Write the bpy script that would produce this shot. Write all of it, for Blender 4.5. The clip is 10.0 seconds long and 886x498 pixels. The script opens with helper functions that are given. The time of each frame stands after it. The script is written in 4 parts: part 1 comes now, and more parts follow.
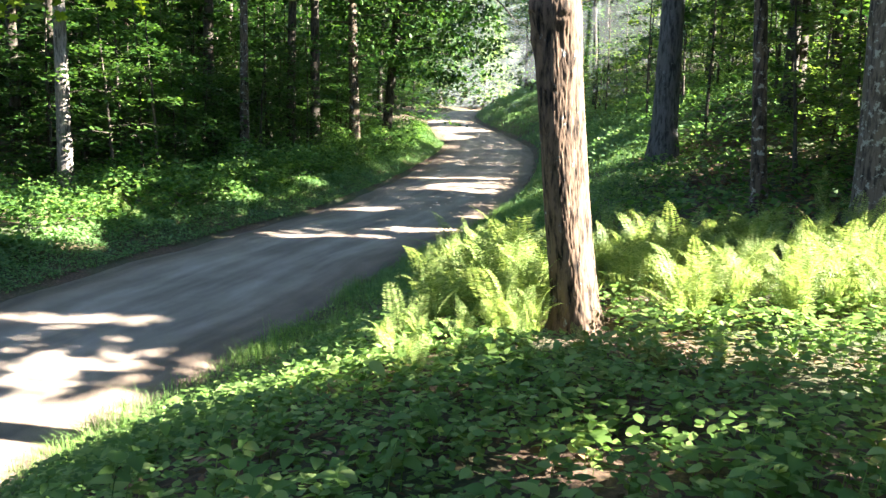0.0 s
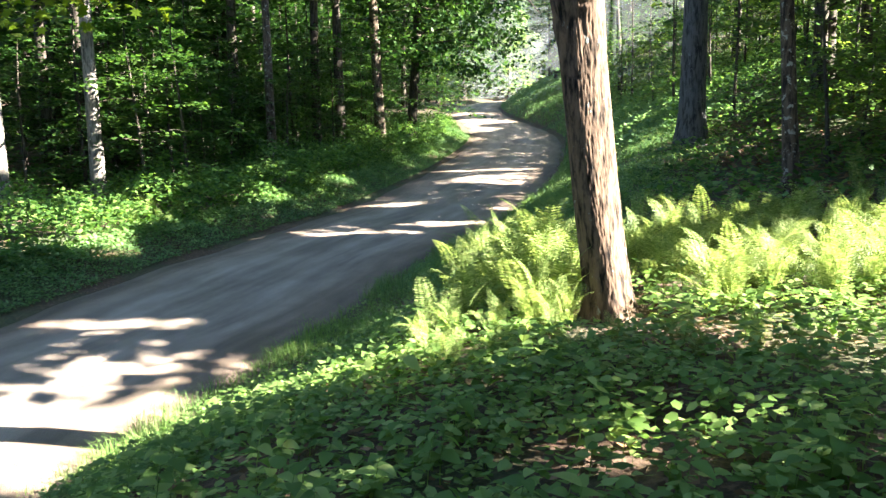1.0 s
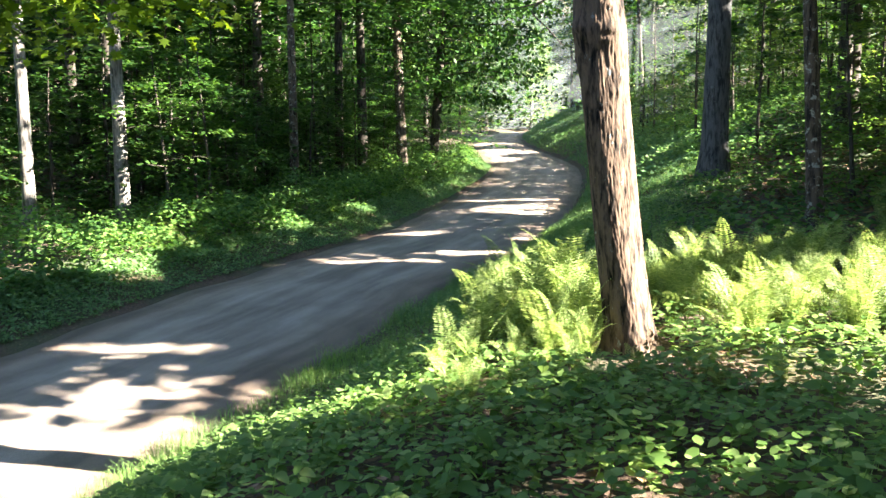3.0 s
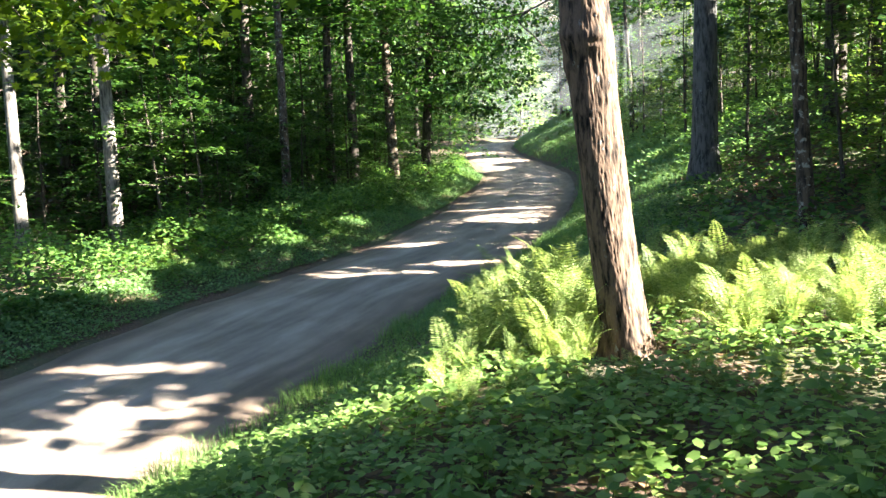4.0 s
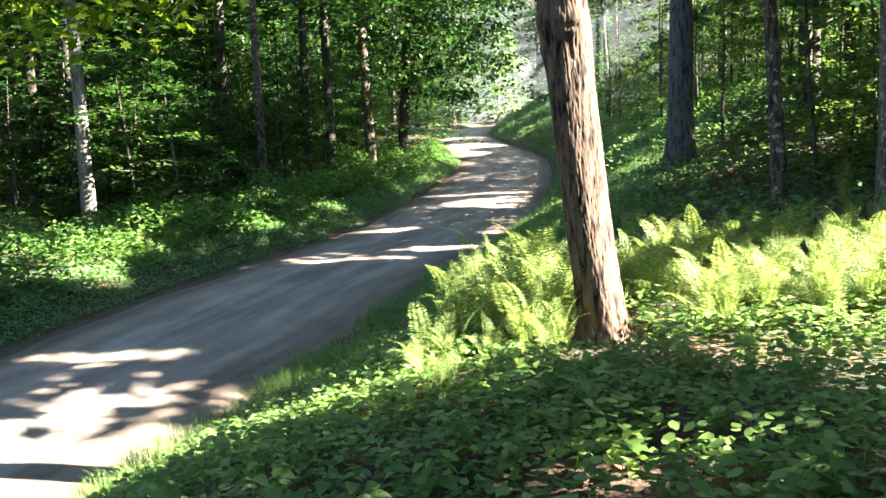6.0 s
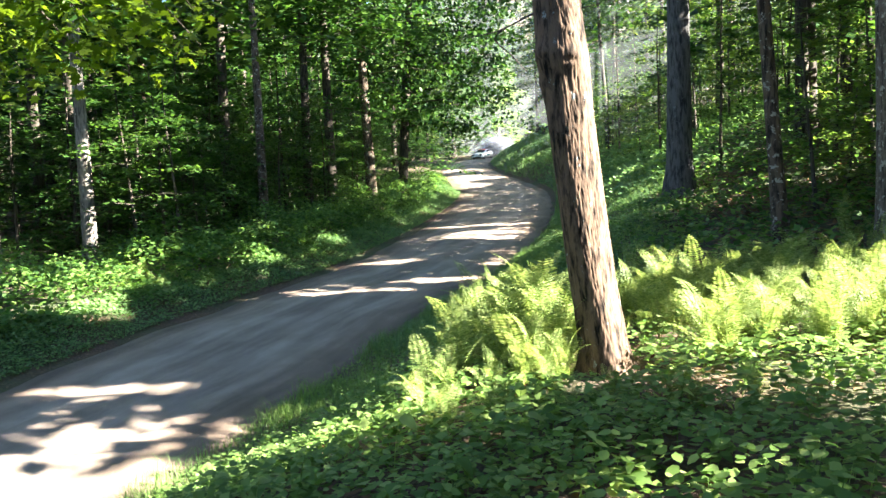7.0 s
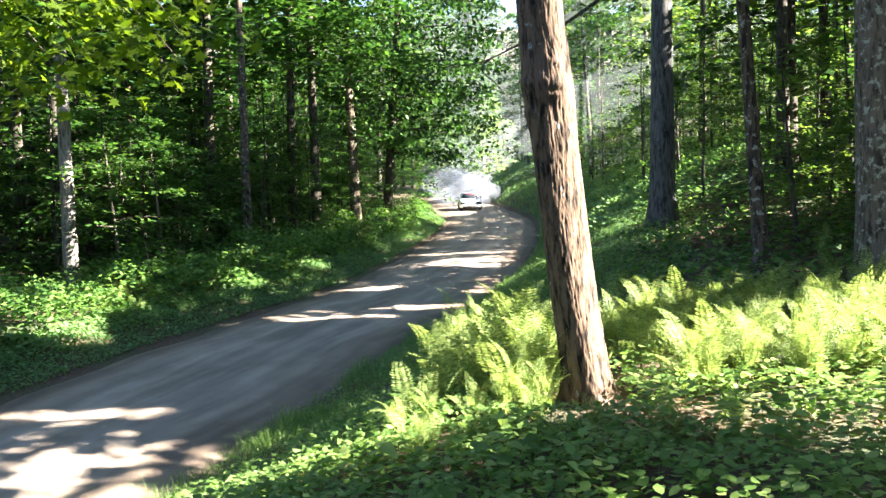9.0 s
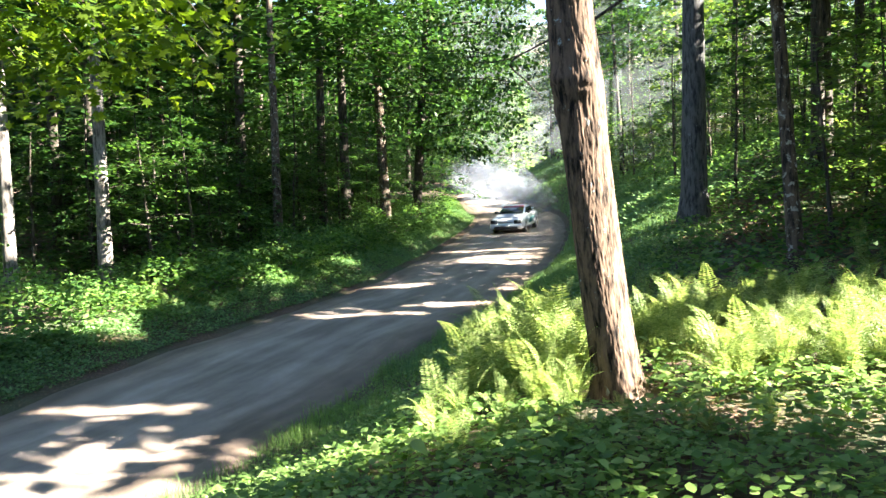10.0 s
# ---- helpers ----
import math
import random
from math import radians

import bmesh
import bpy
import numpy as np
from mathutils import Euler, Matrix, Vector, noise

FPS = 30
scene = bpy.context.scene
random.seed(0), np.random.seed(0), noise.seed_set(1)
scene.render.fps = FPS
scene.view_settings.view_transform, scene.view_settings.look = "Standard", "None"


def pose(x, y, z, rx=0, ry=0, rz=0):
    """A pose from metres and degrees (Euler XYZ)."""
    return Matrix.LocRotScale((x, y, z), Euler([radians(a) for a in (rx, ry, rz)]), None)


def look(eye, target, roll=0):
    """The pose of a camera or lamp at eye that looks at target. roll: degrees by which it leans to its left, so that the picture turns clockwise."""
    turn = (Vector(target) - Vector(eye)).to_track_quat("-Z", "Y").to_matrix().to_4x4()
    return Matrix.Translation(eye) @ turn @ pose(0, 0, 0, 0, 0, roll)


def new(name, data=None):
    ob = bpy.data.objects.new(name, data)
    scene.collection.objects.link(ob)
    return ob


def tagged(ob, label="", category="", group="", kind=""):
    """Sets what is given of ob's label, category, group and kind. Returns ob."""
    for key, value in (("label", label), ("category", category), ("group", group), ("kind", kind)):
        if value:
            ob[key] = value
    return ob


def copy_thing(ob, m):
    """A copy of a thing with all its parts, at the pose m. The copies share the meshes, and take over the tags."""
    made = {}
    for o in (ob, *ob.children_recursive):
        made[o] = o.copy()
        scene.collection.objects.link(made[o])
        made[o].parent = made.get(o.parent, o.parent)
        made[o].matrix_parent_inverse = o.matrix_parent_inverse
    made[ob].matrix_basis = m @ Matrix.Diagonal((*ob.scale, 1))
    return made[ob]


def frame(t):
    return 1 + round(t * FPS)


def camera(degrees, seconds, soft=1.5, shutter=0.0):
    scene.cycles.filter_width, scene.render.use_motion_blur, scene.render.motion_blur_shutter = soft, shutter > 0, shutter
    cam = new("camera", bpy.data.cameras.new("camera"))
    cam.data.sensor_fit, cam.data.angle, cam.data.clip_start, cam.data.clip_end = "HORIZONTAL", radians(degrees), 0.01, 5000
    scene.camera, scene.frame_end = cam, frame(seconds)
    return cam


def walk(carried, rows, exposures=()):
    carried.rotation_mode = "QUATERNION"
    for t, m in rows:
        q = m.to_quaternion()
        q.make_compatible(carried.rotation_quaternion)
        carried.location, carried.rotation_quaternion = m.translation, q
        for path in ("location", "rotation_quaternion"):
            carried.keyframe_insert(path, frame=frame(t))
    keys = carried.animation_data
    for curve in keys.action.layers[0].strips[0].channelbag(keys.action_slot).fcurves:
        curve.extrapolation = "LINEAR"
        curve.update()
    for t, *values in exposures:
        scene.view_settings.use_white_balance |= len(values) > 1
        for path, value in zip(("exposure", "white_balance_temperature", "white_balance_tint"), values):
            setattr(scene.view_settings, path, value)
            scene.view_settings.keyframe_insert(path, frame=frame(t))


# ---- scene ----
cam = camera(57, 10.0, soft=1.5)
walk(cam, [
    (0.0, pose(0, 0, 1.6, 81.451, -1.217, -0.050)),
    (0.3, pose(0, 0, 1.6, 81.782, 0.273, 1.250)),
    (0.5, pose(0, 0, 1.6, 82.207, 0.149, 1.331)),
    (1.0, pose(0, 0, 1.6, 80.988, 1.282, 1.688)),
    (1.5, pose(0, 0, 1.6, 81.684, 1.964, 2.607)),
    (2.0, pose(0, 0, 1.6, 83.288, 0.477, 3.022)),
    (2.2, pose(0, 0, 1.6, 83.072, 0.286, 3.254)),
    (3.3, pose(0, 0, 1.6, 83.072, 1.032, 3.420)),
    (3.5, pose(0, 0, 1.6, 84.073, 1.988, 4.408)),
    (4.0, pose(0, 0, 1.6, 83.792, 2.362, 2.610)),
    (4.5, pose(0, 0, 1.6, 82.664, 0.970, 2.701)),
    (5.0, pose(0, 0, 1.6, 82.472, 2.302, 3.677)),
    (5.5, pose(0, 0, 1.6, 82.321, 2.078, 1.906)),
    (5.7, pose(0, 0, 1.6, 82.357, 2.353, 0.948)),
    (6.8, pose(0, 0, 1.6, 84.465, 2.607, 1.379)),
    (7.0, pose(0, 0, 1.6, 84.913, 2.666, 1.037)),
    (7.5, pose(0, 0, 1.6, 85.614, 2.596, 1.153)),
    (8.0, pose(0, 0, 1.6, 85.493, 2.488, 0.637)),
    (8.5, pose(0, 0, 1.6, 86.384, 1.889, 0.396)),
    (9.0, pose(0, 0, 1.6, 86.788, 1.761, -0.031)),
    (9.5, pose(0, 0, 1.6, 86.946, 2.184, 0.980)),
    (10.0, pose(0, 0, 1.6, 86.653, 2.013, 2.016)),
])

# ---- light ----
SUN_EL, SUN_AZ = 30.0, 101.0          # degrees; azimuth clockwise from the road's far end (y)
SUN = Vector((math.sin(radians(SUN_AZ)) * math.cos(radians(SUN_EL)),
              math.cos(radians(SUN_AZ)) * math.cos(radians(SUN_EL)), math.sin(radians(SUN_EL))))
world = bpy.data.worlds.new("sky")
scene.world = world
world.use_nodes = True
wn = world.node_tree.nodes
sky = wn.new("ShaderNodeTexSky")
sky.sky_type = "NISHITA"
sky.sun_disc = False
sky.air_density, sky.dust_density, sky.altitude = 0.6, 0.3, 600
sky.sun_elevation = radians(SUN_EL)
sky.sun_rotation = radians(SUN_AZ)
wn["Background"].inputs["Strength"].default_value = 0.05
world.node_tree.links.new(sky.outputs["Color"], wn["Background"].inputs["Color"])
sun = new("sun", bpy.data.lights.new("sun", "SUN"))
sun.data.energy = 5.0
sun.data.angle = radians(0.5)
sun.data.color = (1.0, 0.95, 0.88)
sun.matrix_world = look(SUN * 200, (0, 0, 0))
scene.cycles.transparent_max_bounces = 64
scene.view_settings.exposure = 4.0


# ---- materials ----
def material(name):
    m = bpy.data.materials.new(name)
    m.use_nodes = True
    nt = m.node_tree
    return m, nt, nt.nodes["Principled BSDF"], nt.nodes["Material Output"]


def ramp(nt, source, stops):
    r = nt.nodes.new("ShaderNodeValToRGB")
    e = r.color_ramp.elements
    while len(e) < len(stops):
        e.new(0.5)
    for k, (p, c) in zip(e, stops):
        k.position, k.color = p, (*c, 1)
    nt.links.new(source, r.inputs[0])
    return r.outputs["Color"]


def noise_tex(nt, scale, detail=5, rough=0.6, stretch=None, coord="Object"):
    tc = nt.nodes.new("ShaderNodeTexCoord")
    n = nt.nodes.new("ShaderNodeTexNoise")
    n.inputs["Scale"].default_value = scale
    n.inputs["Detail"].default_value = detail
    n.inputs["Roughness"].default_value = rough
    if stretch:
        mp = nt.nodes.new("ShaderNodeMapping")
        mp.inputs["Scale"].default_value = stretch
        nt.links.new(tc.outputs[coord], mp.inputs[0])
        nt.links.new(mp.outputs[0], n.inputs["Vector"])
    else:
        nt.links.new(tc.outputs[coord], n.inputs["Vector"])
    return n.outputs["Fac"]


def mix(nt, fac, a, b, kind="MIX"):
    m = nt.nodes.new("ShaderNodeMix")
    m.data_type, m.blend_type = "RGBA", kind
    for s, v in ((m.inputs[0], fac), (m.inputs[6], a), (m.inputs[7], b)):
        if isinstance(v, (int, float)):
            s.default_value = v
        elif isinstance(v, tuple):
            s.default_value = (*v, 1)
        else:
            nt.links.new(v, s)
    return m.outputs[2]


def bump(nt, bsdf, height, strength, dist):
    b = nt.nodes.new("ShaderNodeBump")
    b.inputs["Strength"].default_value, b.inputs["Distance"].default_value = strength, dist
    nt.links.new(height, b.inputs["Height"])
    nt.links.new(b.outputs[0], bsdf.inputs["Normal"])


def leaf_material(name, dark, mid, light, through_light, rough=0.45, share=0.45):
    """Leaf blades: each differs in hue, and lets light through."""
    m, nt, b, out = material(name)
    g = nt.nodes.new("ShaderNodeNewGeometry")
    oi = nt.nodes.new("ShaderNodeObjectInfo")
    add, fr = nt.nodes.new("ShaderNodeMath"), nt.nodes.new("ShaderNodeMath")
    add.operation, fr.operation = "ADD", "FRACT"
    nt.links.new(g.outputs["Random Per Island"], add.inputs[0])
    nt.links.new(oi.outputs["Random"], add.inputs[1])
    nt.links.new(add.outputs[0], fr.inputs[0])
    c = ramp(nt, fr.outputs[0], [(0.0, dark), (0.55, mid), (1.0, light)])
    patch = noise_tex(nt, 0.35, 2, 0.5)
    c = mix(nt, ramp(nt, patch, [(0.35, (0.0, 0.0, 0.0)), (0.7, (0.6, 0.6, 0.6))]), c, mix(nt, 1.0, c, (1.15, 1.05, 0.6), "MULTIPLY"))
    nt.links.new(c, b.inputs["Base Color"])
    b.inputs["Roughness"].default_value = rough
    b.inputs["Specular IOR Level"].default_value = 0.16
    tr = nt.nodes.new("ShaderNodeBsdfTranslucent")
    nt.links.new(mix(nt, 1.0, c, through_light, "MULTIPLY"), tr.inputs["Color"])
    ms = nt.nodes.new("ShaderNodeMixShader")
    ms.inputs[0].default_value = share
    nt.links.new(b.outputs[0], ms.inputs[1])
    nt.links.new(tr.outputs[0], ms.inputs[2])
    nt.links.new(ms.outputs[0], out.inputs["Surface"])
    return m


# one foliage in three tones: shade and sunlight are put into the colour
LEAF = leaf_material("dark_leaf", (0.017, 0.048, 0.015), (0.036, 0.088, 0.021), (0.080, 0.145, 0.034), (1.35, 1.5, 0.75), share=0.38)
LEAF_MID = leaf_material("half_lit_leaf", (0.03, 0.075, 0.02), (0.055, 0.12, 0.03), (0.10, 0.17, 0.045), (1.5, 1.6, 0.8))
LEAF_SUN = leaf_material("sunlit_leaf", (0.055, 0.11, 0.028), (0.10, 0.175, 0.04), (0.18, 0.245, 0.06), (1.6, 1.6, 0.9))
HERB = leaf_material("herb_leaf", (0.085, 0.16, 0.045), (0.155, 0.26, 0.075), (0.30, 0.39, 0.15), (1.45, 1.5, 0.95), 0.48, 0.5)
# HERB darkened for undergrowth in shade, the shade kept in its colour
HERB_SHADED = leaf_material("shaded_herb_leaf", (0.042, 0.10, 0.03), (0.09, 0.18, 0.048), (0.18, 0.28, 0.085), (1.4, 1.5, 0.8), 0.5, 0.45)
SLOPE = leaf_material("slope_blade", (0.10, 0.19, 0.08), (0.15, 0.26, 0.105), (0.23, 0.33, 0.145), (1.3, 1.4, 1.0), 0.6)
FERN = leaf_material("fern_frond", (0.11, 0.17, 0.05), (0.20, 0.275, 0.085), (0.35, 0.40, 0.165), (1.45, 1.4, 1.0), 0.5)
# leaf paled for far trees: sunlit haze is part of the colour
HAZED_LEAF = leaf_material("hazed_leaf", (0.10, 0.17, 0.08), (0.17, 0.26, 0.12), (0.27, 0.34, 0.17), (1.5, 1.5, 1.0))
MEADOW = leaf_material("meadow_blade", (0.11, 0.20, 0.055), (0.17, 0.285, 0.085), (0.26, 0.36, 0.13), (1.4, 1.5, 0.9))


def bark_material(name, dark, light, lichen, amount, scale=1.0, relief=0.3):
    m, nt, b, out = material(name)
    furrow = noise_tex(nt, 9 * scale, 8, 0.65, (1, 1, 0.2))
    fine = noise_tex(nt, 60 * scale, 4, 0.7, (1, 1, 0.4))
    c = ramp(nt, furrow, [(0.38, dark), (0.55, light)])
    c = mix(nt, 0.5, c, ramp(nt, fine, [(0.3, (0.45, 0.45, 0.45)), (0.75, (1.0, 1.0, 1.0))]), "MULTIPLY")
    spots = noise_tex(nt, 10, 6, 0.7)
    c = mix(nt, ramp(nt, spots, [(0.62 - amount, (0, 0, 0)), (0.66 - amount, (1, 1, 1))]), c, lichen)
    nt.links.new(c, b.inputs["Base Color"])
    b.inputs["Roughness"].default_value = 0.9
    b.inputs["Specular IOR Level"].default_value = 0.2
    bump(nt, b, mix(nt, 0.3, furrow, fine), relief, 0.022)
    return m


BARK_NEAR = bark_material("furrowed_near_bark", (0.007, 0.005, 0.0035), (0.16, 0.106, 0.07), (0.26, 0.29, 0.27), -0.01, 2.2, 0.14)
# grey bark with the bank trunk's shade mixed into its colour
BARK_GREY_SHADED = bark_material("shaded_grey_bark", (0.028, 0.027, 0.026), (0.125, 0.12, 0.11), (0.17, 0.175, 0.165), 0.0, 1.8)
BARK_MOTTLED = bark_material("mottled_bark", (0.02, 0.015, 0.011), (0.13, 0.095, 0.065), (0.30, 0.29, 0.24), 0.05, 1.8)
BARK_LICHEN = bark_material("lichen_bark", (0.035, 0.027, 0.02), (0.15, 0.12, 0.09), (0.27, 0.26, 0.21), 0.07, 2.2)
BARK = bark_material("furrowed_bark", (0.008, 0.006, 0.004), (0.11, 0.072, 0.046), (0.28, 0.32, 0.30), -0.01, 2.6, 0.9)
BARK_GREY = bark_material("grey_bark", (0.055, 0.047, 0.04), (0.25, 0.22, 0.185), (0.34, 0.34, 0.30), 0.0, 1.8)
BARK_DARK = bark_material("dark_bark", (0.022, 0.018, 0.014), (0.095, 0.078, 0.06), (0.15, 0.165, 0.14), -0.02, 1.8)

# forest floor: humus with fallen leaves
SOIL, nt, b, _ = material("forest_floor")
big = noise_tex(nt, 0.5, 4)
small = noise_tex(nt, 22, 6, 0.7)
c = ramp(nt, small, [(0.3, (0.03, 0.018, 0.01)), (0.5, (0.085, 0.05, 0.028)), (0.72, (0.22, 0.13, 0.075))])
c = mix(nt, ramp(nt, big, [(0.45, (0, 0, 0)), (0.62, (0.7, 0.7, 0.7))]), c, ramp(nt, small, [(0.3, (0.02, 0.04, 0.012)), (0.7, (0.05, 0.10, 0.025))]))
nt.links.new(c, b.inputs["Base Color"])
b.inputs["Roughness"].default_value = 0.95
bump(nt, b, small, 0.8, 0.03)

# packed gravel, paler in the wheel tracks, dark and damp at the rims
GRAVEL, nt, b, _ = material("packed_gravel")
uv = nt.nodes.new("ShaderNodeUVMap")
sep = nt.nodes.new("ShaderNodeSeparateXYZ")
nt.links.new(uv.outputs[0], sep.inputs[0])
tracks = ramp(nt, sep.outputs["X"], [(0.0, (0.30, 0.27, 0.24)), (0.14, (0.62, 0.56, 0.50)), (0.30, (1.0, 1.0, 1.0)), (0.46, (0.80, 0.79, 0.78)),
                                    (0.66, (1.0, 1.0, 1.0)), (0.84, (0.66, 0.60, 0.54)), (1.0, (0.30, 0.26, 0.22))])
long_streak = nt.nodes.new("ShaderNodeTexNoise")
mp = nt.nodes.new("ShaderNodeMapping")
mp.inputs["Scale"].default_value = (13, 0.3, 1)
nt.links.new(uv.outputs[0], mp.inputs[0])
nt.links.new(mp.outputs[0], long_streak.inputs["Vector"])
long_streak.inputs["Scale"].default_value, long_streak.inputs["Detail"].default_value = 1.0, 6
grit = noise_tex(nt, 90, 4, 0.75)
blot = noise_tex(nt, 1.3, 5, 0.6)
c = ramp(nt, grit, [(0.28, (0.165, 0.134, 0.108)), (0.5, (0.35, 0.285, 0.226)), (0.75, (0.58, 0.485, 0.395))])
c = mix(nt, 1.0, c, tracks, "MULTIPLY")
c = mix(nt, 0.6, c, ramp(nt, long_streak.outputs["Fac"], [(0.36, (0.54, 0.50, 0.46)), (0.62, (1.38, 1.33, 1.28))]), "MULTIPLY")
c = mix(nt, 0.7, c, ramp(nt, blot, [(0.35, (0.72, 0.69, 0.66)), (0.65, (1.05, 1.05, 1.05))]), "MULTIPLY")
nt.links.new(c, b.inputs["Base Color"])
b.inputs["Roughness"].default_value = 0.9
bump(nt, b, mix(nt, 0.35, grit, blot), 0.9, 0.025)


# ---- mesh helpers ----
def part(name, bm, mat, parent=None, label="", smooth=True):
    me = bpy.data.meshes.new(name)
    bm.to_mesh(me)
    bm.free()
    me.materials.append(mat)
    if smooth:
        me.shade_smooth()
    ob = new(name, me)
    ob.parent = parent
    return tagged(ob, label)


def raw(name, verts, quads, mat, parent=None, smooth=False, counts=None):
    """A mesh object out of arrays: verts n x 3, faces m x k."""
    me = bpy.data.meshes.new(name)
    verts, quads = np.asarray(verts, np.float32), np.asarray(quads, np.int32)
    me.vertices.add(len(verts))
    me.vertices.foreach_set("co", verts.ravel())
    k = quads.shape[1]
    me.loops.add(quads.size)
    me.loops.foreach_set("vertex_index", quads.ravel())
    me.polygons.add(len(quads))
    me.polygons.foreach_set("loop_start", np.arange(0, quads.size, k, dtype=np.int32))
    me.update(calc_edges=True)
    me.materials.append(mat)
    if smooth:
        me.shade_smooth()
    ob = new(name, me)
    ob.parent = parent
    return ob


def smoothstep(v):
    v = np.clip(v, 0, 1)
    return v * v * (3 - 2 * v)


def wave_noise(x, y, seed, octaves=((0.9, 0.5), (2.1, 0.3), (4.7, 0.15))):
    """Cheap smooth noise over the plan, about -1 to 1."""
    r = np.random.RandomState(seed)
    total = np.zeros_like(np.asarray(x, float))
    for freq, amp in octaves:
        for _ in range(3):
            a, p = r.uniform(0, 2 * math.pi, 2)
            total += amp * np.sin((x * math.cos(a) + y * math.sin(a)) * freq + p) / 1.7
    return total


# ---- the lie of the land ----
def spline(points, step=0.5):
    p = np.array(points, float)
    p = np.vstack([2 * p[0] - p[1], p, 2 * p[-1] - p[-2]])
    out = []
    for i in range(1, len(p) - 2):
        n = max(2, int(np.linalg.norm(p[i + 1] - p[i]) / step))
        for u in np.arange(n) / n:
            out.append(0.5 * (2 * p[i] + (p[i + 1] - p[i - 1]) * u + (2 * p[i - 1] - 5 * p[i] + 4 * p[i + 1] - p[i + 2]) * u * u
                              + (3 * p[i] - p[i - 1] - 3 * p[i + 1] + p[i + 2]) * u ** 3))
    return np.array(out + [p[-2]])


ROAD = spline([(-40, -40), (-22, -22), (-12, -8), (-7.9, 2), (-5.5, 8.5), (-4.35, 12), (-3.5, 15), (-2.25, 18.5), (-0.95, 22), (0.75, 30), (2.15, 40),
               (2.75, 49), (2.2, 59.5), (1.25, 71), (0.95, 82), (1.3, 93), (3.2, 103), (8, 111), (18, 117), (34, 119), (60, 118), (130, 114), (280, 110)])
TAN = np.gradient(ROAD, axis=0)
TAN /= np.linalg.norm(TAN, axis=1)[:, None]
HALF = 2.4


def road_z(y):
    y = np.clip(y, -20, 112)
    return -1.75 + 0.0425 * y + 0.00008 * y * y


def lateral(x, y):
    """Distance to the right of the road's middle, and the road's y there."""
    x, y = np.atleast_1d(np.asarray(x, float)), np.atleast_1d(np.asarray(y, float))
    s, ry = np.empty(len(x)), np.empty(len(x))
    for a in range(0, len(x), 4000):
        dx, dy = x[a:a + 4000, None] - ROAD[:, 0], y[a:a + 4000, None] - ROAD[:, 1]
        i = np.argmin(dx * dx + dy * dy, axis=1)
        k = np.arange(len(i))
        d = np.hypot(dx[k, i], dy[k, i])
        side = np.sign(dx[k, i] * TAN[i, 1] - dy[k, i] * TAN[i, 0])
        s[a:a + 4000], ry[a:a + 4000] = d * side, ROAD[i, 1]
    return s, ry


def ground_z(x, y):
    shape = np.shape(x)
    x, y = np.ravel(np.asarray(x, float)), np.ravel(np.asarray(y, float))
    s, ry = lateral(x, y)
    zr = road_z(ry)
    a = np.abs(s) - HALF
    right = s > 0
    ap = np.maximum(a, 0)
    near = 1.25 * smoothstep(ap / 4.0) + 0.06 * np.maximum(ap - 4, 0)
    far = 7.5 * (1 - np.exp(-ap * 0.62 / 7.5)) + 0.06 * np.maximum(ap - 8, 0)
    k = smoothstep((y - 14) / 14)
    near_base = np.maximum(zr, -1.35)
    z_right = (near_base * smoothstep(ap / 2) + zr * (1 - smoothstep(ap / 2))) + near * (1 - k) + far * k
    z_left = zr + 0.35 * smoothstep(ap / 1.6) + 0.012 * ap
    z = np.where(right, z_right, z_left)
    z = np.where(a < 0.0, zr - 0.10 * np.clip(-a / 0.4, 0, 1), z)
    z += np.where(a > 0, 0.05 * wave_noise(x, y, 3) * np.clip(ap, 0, 1), 0)
    far_off = np.clip((np.hypot(x, y - 40) - 110) / 300, 0, 1)
    z = z * (1 - far_off) + 6 * far_off + 46 * smoothstep((y - 126) / 120)
    return z.reshape(shape)


def axis(*stretches):
    return np.unique(np.concatenate([np.arange(a, b, s) for a, b, s in stretches]))


gx = axis((-700, -60, 60), (-60, -22, 2), (-22, 18, 0.4), (18, 60, 2), (60, 701, 60))
gy = axis((-700, -40, 60), (-40, -6, 2), (-6, 55, 0.33), (55, 130, 0.8), (130, 701, 50))
GX, GY = np.meshgrid(gx, gy)
V = np.column_stack([GX.ravel(), GY.ravel(), ground_z(GX.ravel(), GY.ravel())])
nx, ny = len(gx), len(gy)
I = (np.arange(ny - 1)[:, None] * nx + np.arange(nx - 1)).ravel()
ground = raw("ground", V, np.column_stack([I, I + 1, I + nx + 1, I + nx]), SOIL, smooth=True)
tagged(ground, "forest floor of brown humus and fallen leaves", "ground", kind="structure")

# the road: a crowned strip with ragged rims
across = np.linspace(-1, 1, 25)
keep = (ROAD[:, 1] > -30)
mid, tan = ROAD[keep], TAN[keep]
nrm = np.column_stack([tan[:, 1], -tan[:, 0]])
along = np.concatenate([[0], np.cumsum(np.linalg.norm(np.diff(mid, axis=0), axis=1))])
wid = 2.75 + 0.10 * np.sin(along * 0.9) + 0.08 * np.sin(along * 2.3 + 1)
RX = mid[:, 0:1] + nrm[:, 0:1] * across * wid[:, None]
RY = mid[:, 1:2] + nrm[:, 1:2] * across * wid[:, None]
RZ = road_z(mid[:, 1:2]) + 0.05 * (1 - across ** 2) + 0.012 * wave_noise(RX, RY, 8)
RZ = RZ - 0.03 * np.exp(-((np.abs(across) - 0.36) / 0.12) ** 2) - 0.25 * np.clip((np.abs(across) - 0.9) / 0.1, 0, 1)
n, k = RX.shape
I = (np.arange(n - 1)[:, None] * k + np.arange(k - 1)).ravel()
